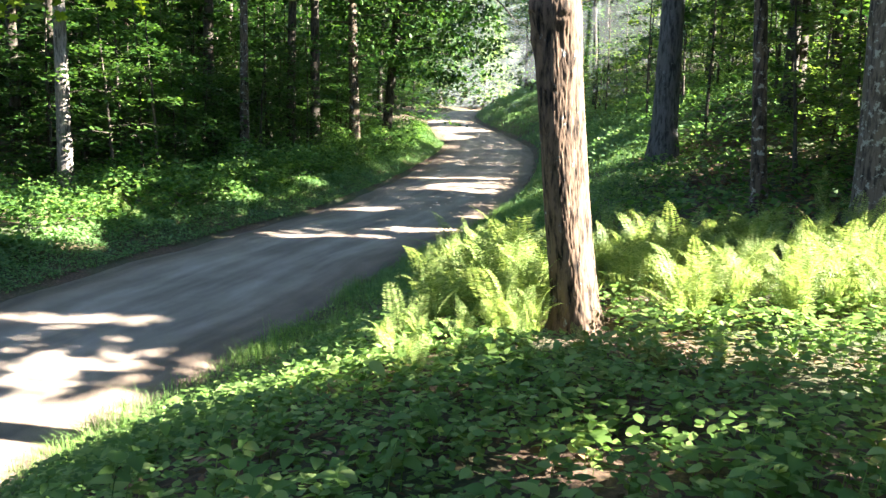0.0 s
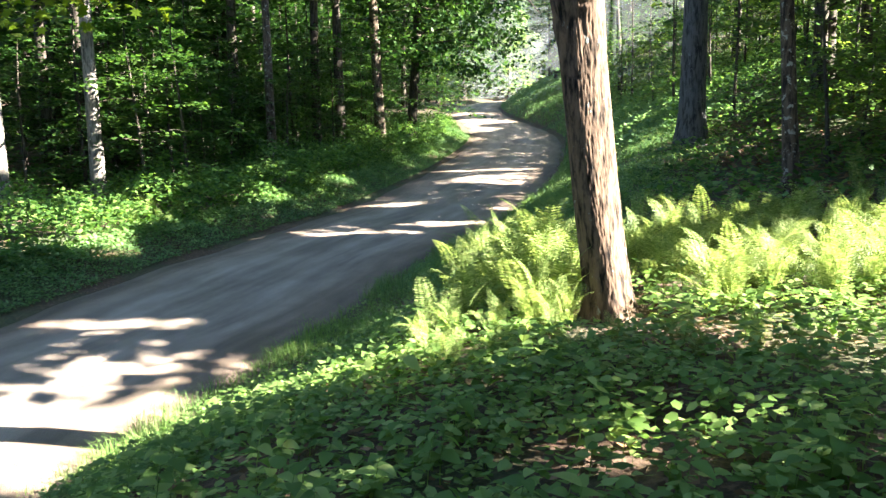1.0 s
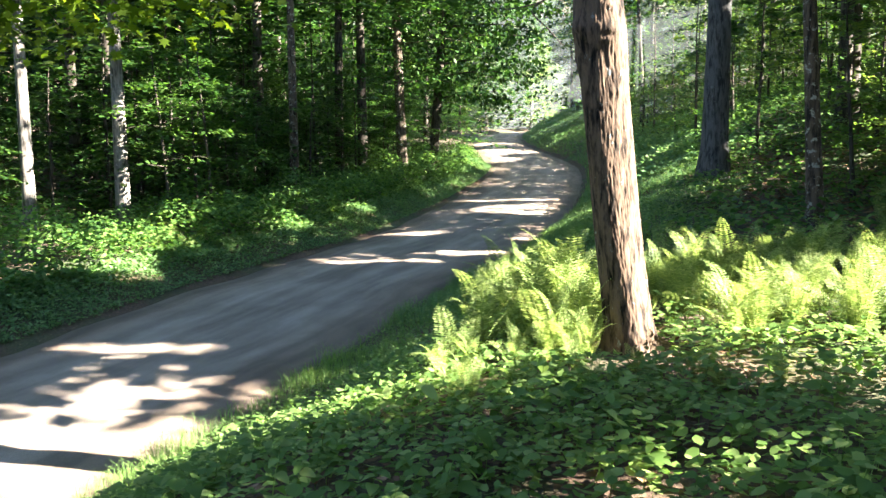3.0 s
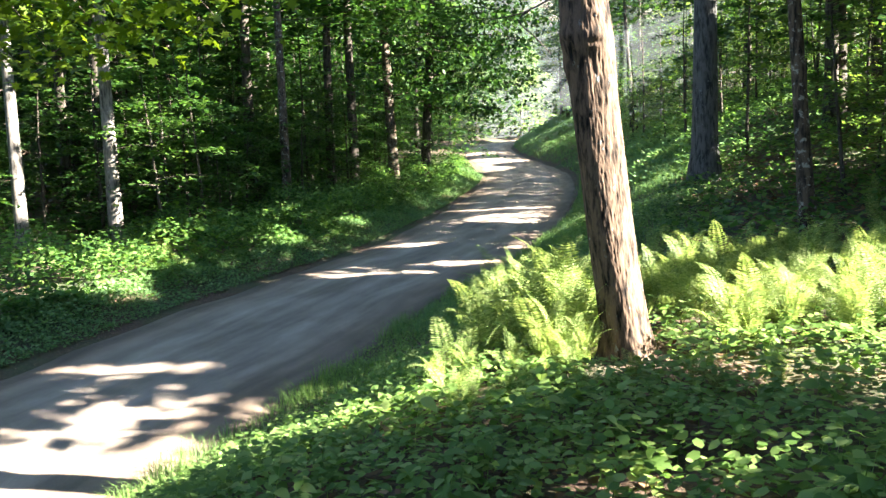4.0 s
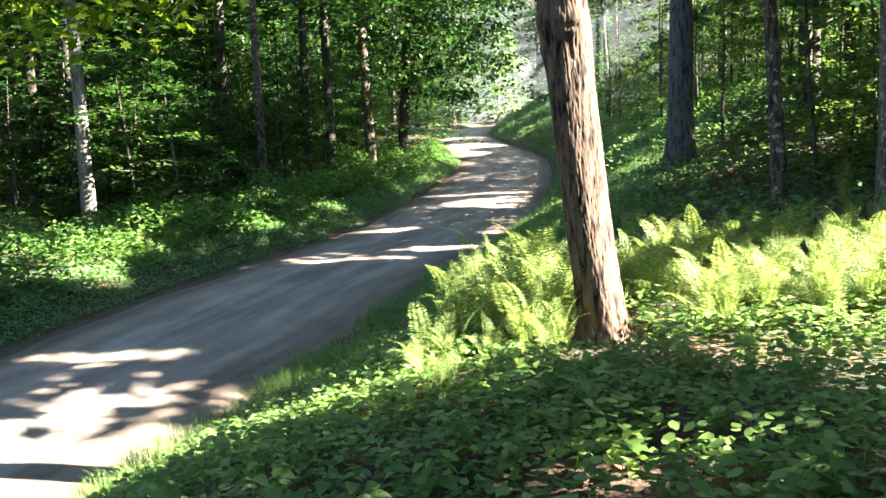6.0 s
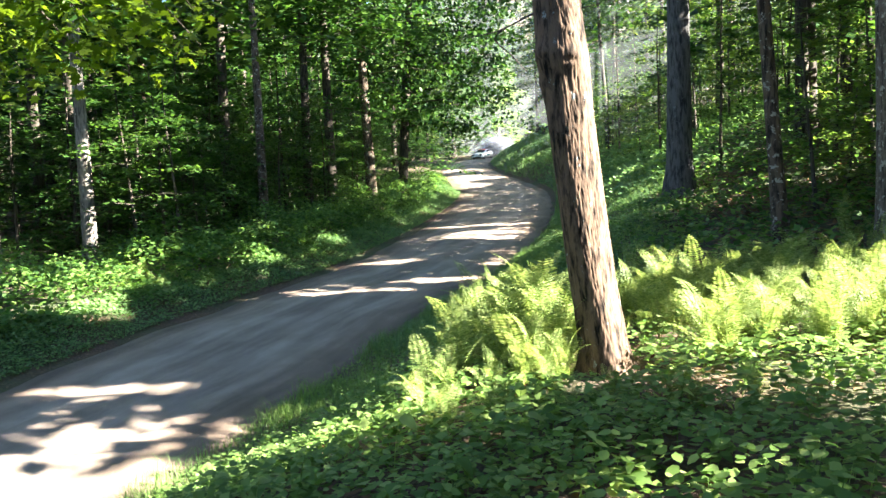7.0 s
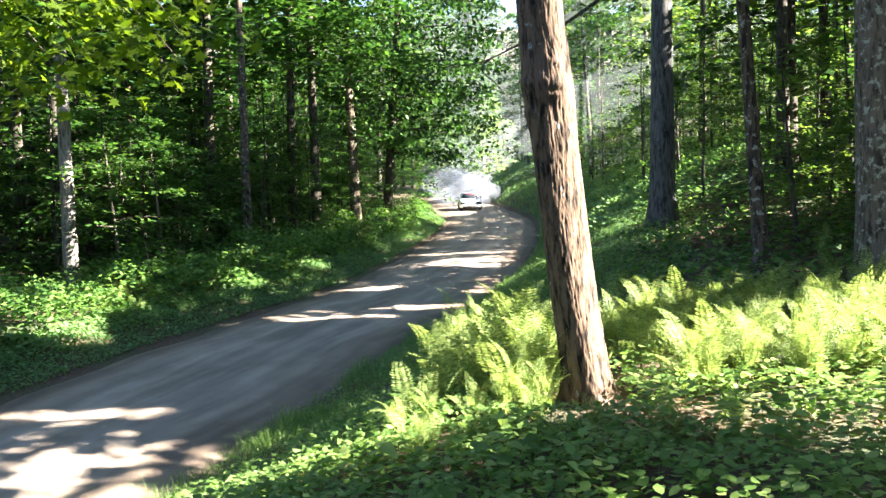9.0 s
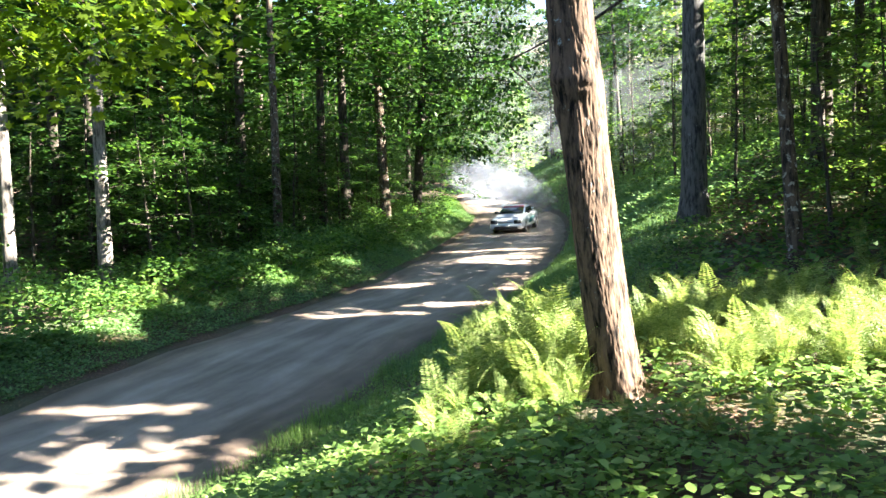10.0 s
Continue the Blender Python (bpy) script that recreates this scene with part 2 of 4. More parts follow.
road = raw("road", np.column_stack([RX.ravel(), RY.ravel(), RZ.ravel()]), np.column_stack([I, I + 1, I + k + 1, I + k]), GRAVEL, smooth=True)
tagged(road, "grey gravel forest road with worn wheel tracks", "road", kind="structure")
lay = road.data.uv_layers.new(name="along")
UV = np.column_stack([np.tile((across + 1) / 2, n), np.repeat(along, k)])
idx = np.empty(len(road.data.loops), np.int32)
road.data.loops.foreach_get("vertex_index", idx)
lay.data.foreach_set("uv", UV[idx].astype(np.float32).ravel())


# ---- growing things ----
def frames_of(n, rng, tilt):
    """n random leaf frames, near level: the long way, the cross way and the upward way."""
    az = rng.uniform(0, 2 * math.pi, n)
    el = rng.normal(-0.15, tilt, n)
    d = np.column_stack([np.cos(az) * np.cos(el), np.sin(az) * np.cos(el), np.sin(el)])
    w = np.column_stack([-np.sin(az), np.cos(az), np.zeros(n)])
    roll = rng.normal(0, tilt, n)
    up = np.cross(d, w)
    w = w * np.cos(roll)[:, None] + up * np.sin(roll)[:, None]
    return d, w, np.cross(d, w)


RHOMB = np.array([(0, 0, 0), (0.45, -0.36, -0.06), (1, 0, 0.05), (0.45, 0.36, -0.06)])
OVATE = np.array([(0, 0, 0), (0.22, -0.33, -0.07), (0.6, -0.30, -0.08), (1, 0, -0.02), (0.6, 0.30, -0.08), (0.22, 0.33, -0.07)])


def leaves(centres, sizes, rng, tilt=0.27, form=RHOMB):
    """Arrays of leaf blades, one at each centre."""
    n, k = len(centres), len(form)
    d, w, u = frames_of(n, rng, tilt)
    f = form[None] * np.asarray(sizes).reshape(-1, 1, 1)
    v = centres[:, None] + f[..., 0:1] * d[:, None] + f[..., 1:2] * w[:, None] + f[..., 2:3] * u[:, None]
    return v.reshape(-1, 3), np.arange(n * k).reshape(n, k)


def tube(points, radii, sides=8):
    """A tapered, bent tube as arrays; points run roughly upward or outward."""
    p, r = np.asarray(points, float), np.asarray(radii, float)
    t = np.gradient(p, axis=0)
    t /= np.linalg.norm(t, axis=1)[:, None]
    ref = np.where(np.abs(t[:, 2:3]) > 0.9, [[1.0, 0, 0]], [[0, 0, 1.0]])
    a = np.cross(t, ref)
    a /= np.linalg.norm(a, axis=1)[:, None]
    b = np.cross(t, a)
    th = np.linspace(0, 2 * math.pi, sides, endpoint=False)
    v = p[:, None] + r[:, None, None] * (np.cos(th)[None, :, None] * a[:, None] + np.sin(th)[None, :, None] * b[:, None])
    n = len(p)
    i, j = np.meshgrid(np.arange(n - 1), np.arange(sides), indexing="ij")
    j2 = (j + 1) % sides
    q = np.stack([i * sides + j, i * sides + j2, (i + 1) * sides + j2, (i + 1) * sides + j], -1).reshape(-1, 4)
    return v.reshape(-1, 3), q


def joined(arrays):
    vs, qs, o = [], [], 0
    for v, q in arrays:
        vs.append(v)
        qs.append(q + o)
        o += len(v)
    return np.vstack(vs), np.vstack(qs)


def spray(root, azimuth, length, count, size, rng, droop=0.12, spread=0.42):
    """A level, fan-shaped bough: its twig tube and its leaf centres."""
    u = np.linspace(0, 1, 6)
    d = np.array([math.cos(azimuth), math.sin(azimuth)])
    pts = np.column_stack([root[0] + d[0] * u * length, root[1] + d[1] * u * length, root[2] + length * (0.22 * u - (0.22 + droop) * u * u)])
    v = rng.beta(1.6, 1.1, count)
    side = rng.normal(0, 1, count) * spread * length * (0.25 + 0.6 * v) * (1.05 - v * 0.5)
    c = np.column_stack([root[0] + d[0] * v * length - d[1] * side, root[1] + d[1] * v * length + d[0] * side,
                         root[2] + length * (0.22 * v - (0.22 + droop) * v * v) + rng.normal(0, 0.035 * size / 0.1, count) - 0.13 * np.abs(side)])
    return pts, c


def tree(name, label, height, radius, lean, first, boughs, reach, per, size, seed, bark, leaf, sides=10, category="tree"):
    """A tree at the origin: root (empty) > trunk with its limbs, crown of single leaves."""
    rng = np.random.RandomState(seed)
    root = tagged(new(name), label, category)
    u = np.linspace(0, 1, 16)
    wob = np.cumsum(rng.normal(0, 0.012 * height / 16 * 4, (16, 2)), axis=0)
    stem = np.column_stack([lean[0] * u + wob[:, 0] * u, lean[1] * u + wob[:, 1] * u, height * u - 0.25])
    rad = radius * (1 - 0.8 * u) + radius * 0.55 * np.exp(-u * height / 0.35)
    arrays, cents = [tube(stem, np.maximum(rad, 0.012), sides)], []
    for i in range(boughs):
        h = first + (1 - first) * ((i + rng.uniform()) / boughs) ** 0.9
        at = np.array([np.interp(h, u, stem[:, j]) for j in range(3)])
        length = reach * (1.15 - 0.75 * (h - first) / (1 - first)) * rng.uniform(0.6, 1.15)
        pts, c = spray(at, i * 2.4 + rng.uniform(-0.5, 0.5), length, int(per * rng.uniform(0.6, 1.3)), size, rng)
        r0 = max(0.008, radius * 0.28 * (1.2 - h))
        arrays.append(tube(pts[::2], np.linspace(r0, 0.004, 3), 3))
        cents.append(c)
    raw("trunk", *arrays[0], bark, root, smooth=True)
    tagged(raw("branchwork", *joined(arrays[1:]), bark, root, smooth=True), kind="stuff")
    c = np.vstack(cents)
    v, q = leaves(c, size * rng.uniform(0.6, 1.35, len(c)), rng)
    tagged(raw("crown", v, q, leaf, root), kind="stuff")
    return root


def put(proto, x, y, turn, scale=1.0, sink=0.0):
    ob = copy_thing(proto, Matrix.LocRotScale((x, y, float(ground_z(x, y)) - sink), Euler((0, 0, turn)), None))
    ob.scale = (scale, scale, scale)
    return ob


# ---- sun gaps: stretches of ground that the canopy leaves open to the sun (x, y, z, half-widths) ----
GAPS = [(-4.6, 7.7, -1.4, 2.6, 0.72), (-5.4, 11.4, -1.3, 1.3, 0.4), (-4.0, 9.35, -1.35, 0.9, 0.16), (-3.0, 18.4, -0.95, 1.9, 0.30),
        (-0.7, 19.4, -0.9, 1.3, 0.35), (-2.3, 22.8, -0.75, 1.0, 0.25), (1.3, 31.0, -0.35, 2.6, 0.1), (1.4, 21.3, -0.8, 0.6, 0.25),
        (4.6, 6.45, 0.25, 3.5, 1.7), (5.8, 6.9, 0.5, 3.4, 1.9), (1.3, 6.45, 1.3, 1.3, 1.1), (1.2, 6.45, 2.2, 1.2, 0.9),
        (-10.1, 22.0, 0.6, 0.9, 0.6), (-10.1, 22.0, 1.8, 0.7, 0.4), (-12.3, 21.0, 0.8, 0.8, 0.5), (-7.6, 17.4, -0.3, 1.2, 0.5),
        (-1.9, 45.0, 0.8, 1.4, 1.2), (1.0, 78.0, 4.8, 3.5, 8.0), (4.0, 98.0, 3.0, 9.0, 8.0), (-0.6, 9.2, -0.6, 1.2, 0.5), (-1.4, 7.5, -0.8, 1.0, 0.5),
        (-5.5, 21.4, -0.2, 0.7, 0.5), (-3.8, 25.0, 0.0, 0.7, 0.4), (6.0, 12.5, 0.8, 0.5, 0.2),
        (-16.0, 30.0, 4.0, 2.0, 1.5), (-12.0, 27.0, 3.0, 1.5, 0.8), (2.0, 58.0, 3.6, 3.0, 5.0),
        (9.0, 17.0, 3.0, 1.2, 0.6), (12.0, 22.0, 5.0, 1.6, 0.8), (7.0, 45.0, 6.0, 2.0, 2.0),
        (10.0, 20.0, 4.0, 1.4, 0.8), (13.0, 26.0, 6.0, 2.5, 1.5), 
        (9.0, 45.0, 7.0, 3.0, 2.5), (6.0, 54.0, 5.0, 3.0, 3.0), (7.0, 64.0, 5.0, 3.0, 4.0), (-8.0, 15.6, -0.3, 2.2, 0.9), (-8.8, 18.6, -0.2, 1.6, 0.8),
        (-11.0, 25.0, 2.0, 1.4, 0.8), (-14.0, 24.0, 3.0, 1.6, 0.8),
        (-2.9, 5.1, 2.5, 1.5, 0.6), (14.0, 18.0, 5.0, 1.6, 0.8),
        (-1.9, 6.3, -0.6, 0.9, 0.3), (2.6, 4.7, 0.1, 0.5, 0.10)]

_lot = random.Random(4)
GAPS += [(_lot.uniform(-2.6, 3.6), _lot.uniform(2.9, 5.9), -0.1, _lot.uniform(0.06, 0.3), _lot.uniform(0.03, 0.09)) for _ in range(34)]
GAPS += [(-2.7, 8.0, -1.0, 0.4, 0.2), (-2.1, 7.3, -0.8, 0.5, 0.2), (-1.4, 6.6, -0.6, 0.5, 0.2), (-0.7, 6.2, -0.4, 0.5, 0.18), (-1.2, 5.5, -0.3, 0.5, 0.12), (2.2, 5.5, 0.1, 0.6, 0.15), (3.2, 4.3, 0.1, 0.8, 0.16), (2.5, 3.6, 0.1, 0.7, 0.10), (3.0, 5.0, 0.1, 0.9, 0.12)]
GAPS += [(_lot.uniform(1.2, 4.2), _lot.uniform(3.2, 5.6), 0.1, _lot.uniform(0.1, 0.4), _lot.uniform(0.05, 0.12)) for _ in range(12)]


def shades(c, gaps=GAPS):
    """Which of the points would stand in the sun's way to a gap."""
    hit = np.zeros(len(c), bool)
    for x, y, z, rx, ry in gaps:
        h = c[:, 2] - z
        px, py = c[:, 0] - SUN.x / SUN.z * h - x, c[:, 1] - SUN.y / SUN.z * h - y
        hit |= (h > 0.5) & ((px / (rx + 0.2)) ** 2 + (py / (ry + 0.2)) ** 2 < 1)
    return hit


def over_road(c, rng):
    """Leaves to leave out where the canopy opens above the road and the bank beside it."""
    s, _ = lateral(c[:, 0], c[:, 1])
    lane = (s > -7.0) & (s < 5.0) & (c[:, 2] > 4.5) & (c[:, 1] > 3) & (c[:, 1] < 29)
    bank = (c[:, 0] > -9) & (c[:, 0] < 9) & (c[:, 1] > -8) & (c[:, 1] < 9) & (c[:, 2] > 4)
    draw = rng.uniform(size=len(c))
    return (lane & (draw < 0.86)) | (bank & (draw < 0.96))


def rooted_tree(x, y, name, label, height, radius, lean, first, boughs, reach, per, size, seed, bark, leaf, sides=10, category="tree", group="", wobble=0.0025, fluff=0.0):
    """A tree of its own at a place, its crown open where the gaps are."""
    rng = np.random.RandomState(seed)
    base = np.array([x, y, float(ground_z(x, y))])
    root = tagged(new(name), label, category, group)
    root.location = base
    u = np.linspace(0, 1, 18)
    wob = np.cumsum(rng.normal(0, wobble * height, (18, 2)), axis=0)
    stem = np.column_stack([lean[0] * u + wob[:, 0] * u, lean[1] * u + wob[:, 1] * u, height * u - 0.3])
    rad = radius * (1 - 0.75 * u) + radius * 0.5 * np.exp(-np.maximum(u * height - 0.3, 0) / 0.3)
    arrays, cents = [tube(stem, np.maximum(rad, 0.01), sides)], []
    for i in range(boughs):
        h = first + (1 - first) * ((i + rng.uniform()) / boughs)
        at = np.array([np.interp(h, u, stem[:, j]) for j in range(3)])
        length = reach * (1.15 - 0.65 * (h - first) / (1 - first)) * rng.uniform(0.6, 1.15)
        pts, c = spray(at, i * 2.4 + rng.uniform(-0.5, 0.5), length, int(per * rng.uniform(0.6, 1.3)), size, rng)
        if not shades(pts[2:3] + base)[0]:
            arrays.append(tube(pts[::2], np.linspace(max(0.005, radius * 0.13 * (1.2 - h)), 0.004, 3), 3))
        cents.append(c)
    raw("trunk", *arrays[0], bark, root, smooth=True)
    if len(arrays) > 1:
        tagged(raw("branchwork", *joined(arrays[1:]), bark, root, smooth=True), kind="stuff")
    c = np.vstack(cents)
    c[:, 2] += rng.normal(0, 1, len(c)) * fluff
    c = c[~shades(c + base) & ~(over_road(c + base, rng) & (size > 0.2))]
    v, q = leaves(c, size * rng.uniform(0.6, 1.35, len(c)), rng, 0.6 if fluff > 0.2 else 0.27)
    tagged(raw("crown", v, q, leaf, root), kind="stuff")
    return root


# ---- the near tree: furrowed trunk with a knot, leaning ----
def near_tree(x, y):
    rng = np.random.RandomState(11)
    root = tagged(new("tree"), "leaning hardwood trunk with furrowed brown bark and pale lichen", "tree")
    z0 = float(ground_z(x, y))
    root.location = (x, y, z0)
    rings, sides = 440, 176
    h = np.linspace(-0.25, 7.0, rings)
    cx = np.interp(h, [-0.3, 0.1, 1.0, 1.9, 2.6, 3.3, 5.0, 7.0], [0.02, 0.0, -0.13, -0.22, -0.28, -0.33, -0.38, -0.40])
    cx = np.convolve(np.pad(cx, 20, mode="edge"), np.ones(41) / 41, "valid")
    r = 0.184 + 0.016 * np.exp(-((h - 2.52) / 0.3) ** 2) - 0.003 * np.clip(h, 0, 7) + 0.055 * np.exp(-np.maximum(h, 0) / 0.16)
    th = np.linspace(0, 2 * math.pi, sides, endpoint=False)
    H, TH = np.meshgrid(h, th, indexing="ij")
    rel = np.zeros_like(H)
    # plates of bark: ridged noise, drawn out along the stem
    for i in range(rings):
        for k in range(sides):
            p = Vector((math.cos(th[k]), math.sin(th[k]), 0))
            warp = 0.35 * noise.noise(Vector((p.x * 2, p.y * 2, h[i] * 5.0)))
            a = noise.noise(Vector((p.x * 9 + warp, p.y * 9 + warp, h[i] * 4.2)))
            b = noise.noise(Vector((p.x * 17 + 9 + warp, p.y * 17, h[i] * 12.0)))
            c = noise.noise(Vector((p.x * 24, p.y * 24 + 5, h[i] * 30.0)))
            rel[i, k] = 1.2 - 2.6 * math.exp(-abs(a) * 10) - 1.5 * math.exp(-abs(b) * 9) + 0.6 * c
    R = r[:, None] + 0.0032 * rel + 0.012 * np.sin(3 * TH + H * 1.3) + 0.035 * np.exp(-np.maximum(H, 0) / 0.15) * np.sin(4 * TH + 1)
    # the healed knot, facing the camera
    for kt, kh, ks, kd in ((-1.42, 2.50, 0.10, 0.040), (-1.30, 2.68, 0.06, 0.018), (-2.6, 2.52, 0.09, 0.03), (-1.2, 2.05, 0.05, 0.012), (3.2, 2.3, 0.08, 0.02)):
        dt = (TH - (kt % (2 * math.pi)) + math.pi) % (2 * math.pi) - math.pi
        d2 = (dt * 0.18) ** 2 + (H - kh) ** 2
        R = R + kd * np.exp(-d2 / ks ** 2) - 0.5 * kd * np.exp(-((dt * 0.18) ** 2 * 1.2 + (H - kh + 0.03) ** 2 * 3.0) / (ks * 0.36) ** 2)
    P = np.stack([cx[:, None] + R * np.cos(TH), R * np.sin(TH), H], -1).reshape(-1, 3)
    i, j = np.meshgrid(np.arange(rings - 1), np.arange(sides), indexing="ij")
    j2 = (j + 1) % sides
    q = np.stack([i * sides + j, i * sides + j2, (i + 1) * sides + j2, (i + 1) * sides + j], -1).reshape(-1, 4)
    raw("trunk", P, q, BARK_NEAR, root, smooth=True)
    # crown, above the view
    arrays, cents = [], []
    for k in range(26):
        at = np.array([-0.40, 0, 5.2 + 0.07 * k])
        pts, c = spray(at, k * 2.4, 3.2 * rng.uniform(0.6, 1.1), 110, 0.13, rng, droop=-0.3)
        arrays.append(tube(pts, np.linspace(0.045, 0.006, 6), 6))
        cents.append(c)
    v, q = joined(arrays)
    raw("limb", v, q, BARK, root, smooth=True)
    c = np.vstack(cents)
    c = c[~shades(c + np.array([x, y, z0])) & ~over_road(c + np.array([x, y, z0]), rng)]
    c = c[c[:, 2] + z0 - 1.6 > 0.36 * np.maximum(c[:, 1] + y, 0.1)]
    v, q = leaves(c, 0.13 * rng.uniform(0.7, 1.3, len(c)), rng)
    tagged(raw("crown", v, q, LEAF, root), kind="stuff")
    return root


near_tree(1.13, 6.5)

# ---- standing trunks that show ----
TRUNKS = [  # x, y, radius, lean x, height, bark, label
    (-10.1, 22.0, 0.205, 0.11, 17, BARK_GREY, "pale grey-barked tree beside the road, sunlit at its foot"),
    (-12.2, 21.0, 0.18, 0.1, 17, BARK_GREY, "pale sunlit trunk at the forest edge"),
    (-6.72, 28.0, 0.17, 0.08, 17, BARK_MOTTLED, "slender mottled trunk at the forest edge"),
    (-6.08, 33.0, 0.21, 0.38, 19, BARK_DARK, "dark trunk deeper in the wood"),
    (-5.4, 35.0, 0.235, 0.0, 19, BARK_DARK, "dark trunk deeper in the wood"),
    (-3.94, 37.4, 0.255, -0.47, 20, BARK_MOTTLED, "tall straight trunk beside the road bend"),
    (-2.79, 40.0, 0.25, 1.62, 20, BARK_DARK, "dark trunk leaning over the road bend"),
    (-9.1, 32.0, 0.24, 0.45, 19, BARK_DARK, "dark trunk deeper in the wood"),
    (-12.33, 33.0, 0.17, -0.4, 18, BARK, "reddish trunk deep in the wood"),
    (-15.5, 30.0, 0.22, 0.1, 18, BARK_DARK, "dark trunk deep in the wood"),
    (5.37, 20.0, 0.32, 0.19, 18, BARK_GREY_SHADED, "thick grey furrowed trunk on the bank"),
    (4.95, 12.6, 0.122, -0.85, 13, BARK_MOTTLED, "slim brown mottled trunk on the bank"),
    (5.5, 10.2, 0.30, -0.38, 14, BARK_LICHEN, "stout grey-brown trunk at the fern bed"),
    (9.4, 22.5, 0.19, -0.1, 15, BARK_DARK, "dark trunk on the hillside"),
    (11.3, 24.0, 0.16, -0.3, 15, BARK_DARK, "dark trunk on the hillside"),
    (13.5, 27.0, 0.11, -0.6, 15, BARK_DARK, "slim dark trunk on the hillside"),
]
for i, (x, y, r, lean, hgt, bark, label) in enumerate(TRUNKS):
    low = i in (5, 6)             # these two reach out over the bend
    grown = rooted_tree(x, y, "tree", label, hgt, r, (lean, 0), 0.22 if low else 0.40, 46 if low else 34, 5.2 if low else 4.4, 190 if low else 220,
                0.21 if low else 0.30, 100 + i, bark, LEAF, sides=20, wobble=0.0007, fluff=0.28 if low else 0.12)

    if i == 6:        # boughs hanging over the bend
        rng = np.random.RandomState(8)
        tubes, cents = [], []
        for k, (h, az, ln) in enumerate([(5.2, 0.05, 5.2), (6.2, -0.35, 5.0), (6.9, 0.3, 5.4), (4.6, -0.2, 4.4), (7.8, 0.0, 5.6), (8.8, -0.2, 5.2), (3.6, 0.2, 3.6),
                                         (5.6, -0.9, 4.4), (6.6, 0.7, 4.6), (7.3, -0.6, 4.8), (8.3, 0.5, 5.0), (9.5, 0.1, 5.4), (10.3, -0.4, 5.2), (11.2, 0.2, 5.0), (12.2, -0.1, 4.8),
                                         (5.0, -2.2, 3.2), (6.4, -2.6, 3.4), (8.0, -2.0, 3.6), (9.8, -2.5, 3.6), (4.2, -1.4, 3.0), (11.8, -1.5, 3.8)]):
            pts, c = spray(np.array([0.08 * h, 0, h]), az, ln, 380, 0.13, rng, droop=0.02, spread=0.3)
            tubes.append(tube(pts, np.linspace(0.06, 0.012, 6), 6))
            cents.append(c)
        for tb in tubes:
            raw("limb", *tb, BARK_DARK, grown, smooth=True)
        c = np.vstack(cents)
        c[:, 2] += rng.normal(-0.08, 0.2, len(c))
        tagged(raw("foliage", *leaves(c, 0.23 * rng.uniform(0.6, 1.3, len(c)), rng, 0.8), LEAF, grown), kind="stuff")
    if i == 10:       # its long bare limb, forked at the end
        for pts, r0 in (([(-0.1, 0, 6.6), (-1.2, 0, 5.7), (-2.4, 0, 4.9), (-3.3, 0, 4.55), (-4.2, 0, 4.15), (-5.0, 0, 4.0)], 0.07),
                        ([(-4.1, 0, 4.18), (-4.35, 0, 3.95), (-4.0, 0, 3.6), (-3.6, 0, 3.15)], 0.03), ([(-3.0, 0, 4.65), (-2.2, 0.1, 4.6), (-1.5, 0.1, 4.75)], 0.025)):
            raw("limb", *tube(spline(pts, 0.25), np.linspace(r0, 0.01, len(spline(pts, 0.25))), 7), BARK_DARK, grown, smooth=True)

# ---- the wood on the left, its young trees in level sprays ----
rng = np.random.RandomState(5)
saplings = [tree("sapling", "young broadleaf tree with level sprays of green leaves", hgt, 0.03 + hgt * 0.005, (0.2, 0.1), 0.12, int(6 + hgt * 2.0), reach * 1.1, 105, size * 1.25,
                 40 + k, BARK_DARK, lf)
            for k, (hgt, reach, size, lf) in enumerate(((3.2, 1.5, 0.10, LEAF), (5.0, 2.0, 0.11, LEAF), (7.0, 2.5, 0.12, LEAF), (4.2, 1.9, 0.10, LEAF_MID), (9.0, 2.9, 0.13, LEAF)))]
spots = []
while len(spots) < 125:
    x, y = rng.uniform(-34, 0), rng.uniform(15, 66)
    s, _ = lateral(x, y)
    edge = -s[0] - HALF
    if edge < (4.8 if y < 27 else 3.4) or (edge > 22) or min([math.hypot(x - a, y - b) for a, b in spots] + [9]) < 1.15:
        continue
    if math.hypot(x + 10, y - 19.5) < 2.6 or math.hypot(x + 12.3, y - 19) < 2.2:
        continue
    spots.append((x, y))
for i, (x, y) in enumerate(spots):
    s, _ = lateral(x, y)
    deep = -s[0] - HALF > 7
    pick = saplings[rng.choice([1, 2, 4, 4, 2] if deep else [0, 3, 1, 3, 2])]
    put(pick, x, y, rng.uniform(0, 6.28), rng.uniform(0.8, 1.2))
for i, ob in enumerate(saplings):
    x, y = (-16 - 2 * i, 26 + 3.1 * i)
    ob.location = (x, y, float(ground_z(x, y)))

# a fringe of young trees at the wood's edge, their fans reaching out over the herbs
fringe, lot = [], np.random.RandomState(15)
while len(fringe) < 44:
    x, y = lot.uniform(-20, -2), lot.uniform(20, 46)
    s, _ = lateral(x, y)
    edge = -s[0] - HALF
    if not 4.2 < edge < 9.0 or min([math.hypot(x - a, y - b) for a, b in spots + fringe] + [9]) < 0.8 or min(math.hypot(x - k[0], (y - k[1]) * 0.3) for k in TRUNKS[:3]) < 1.1:
        continue
    fringe.append((x, y))
for x, y in fringe:
    put(saplings[lot.choice([1, 3, 3, 0])], x, y, lot.uniform(0, 6.28), lot.uniform(0.8, 1.25))

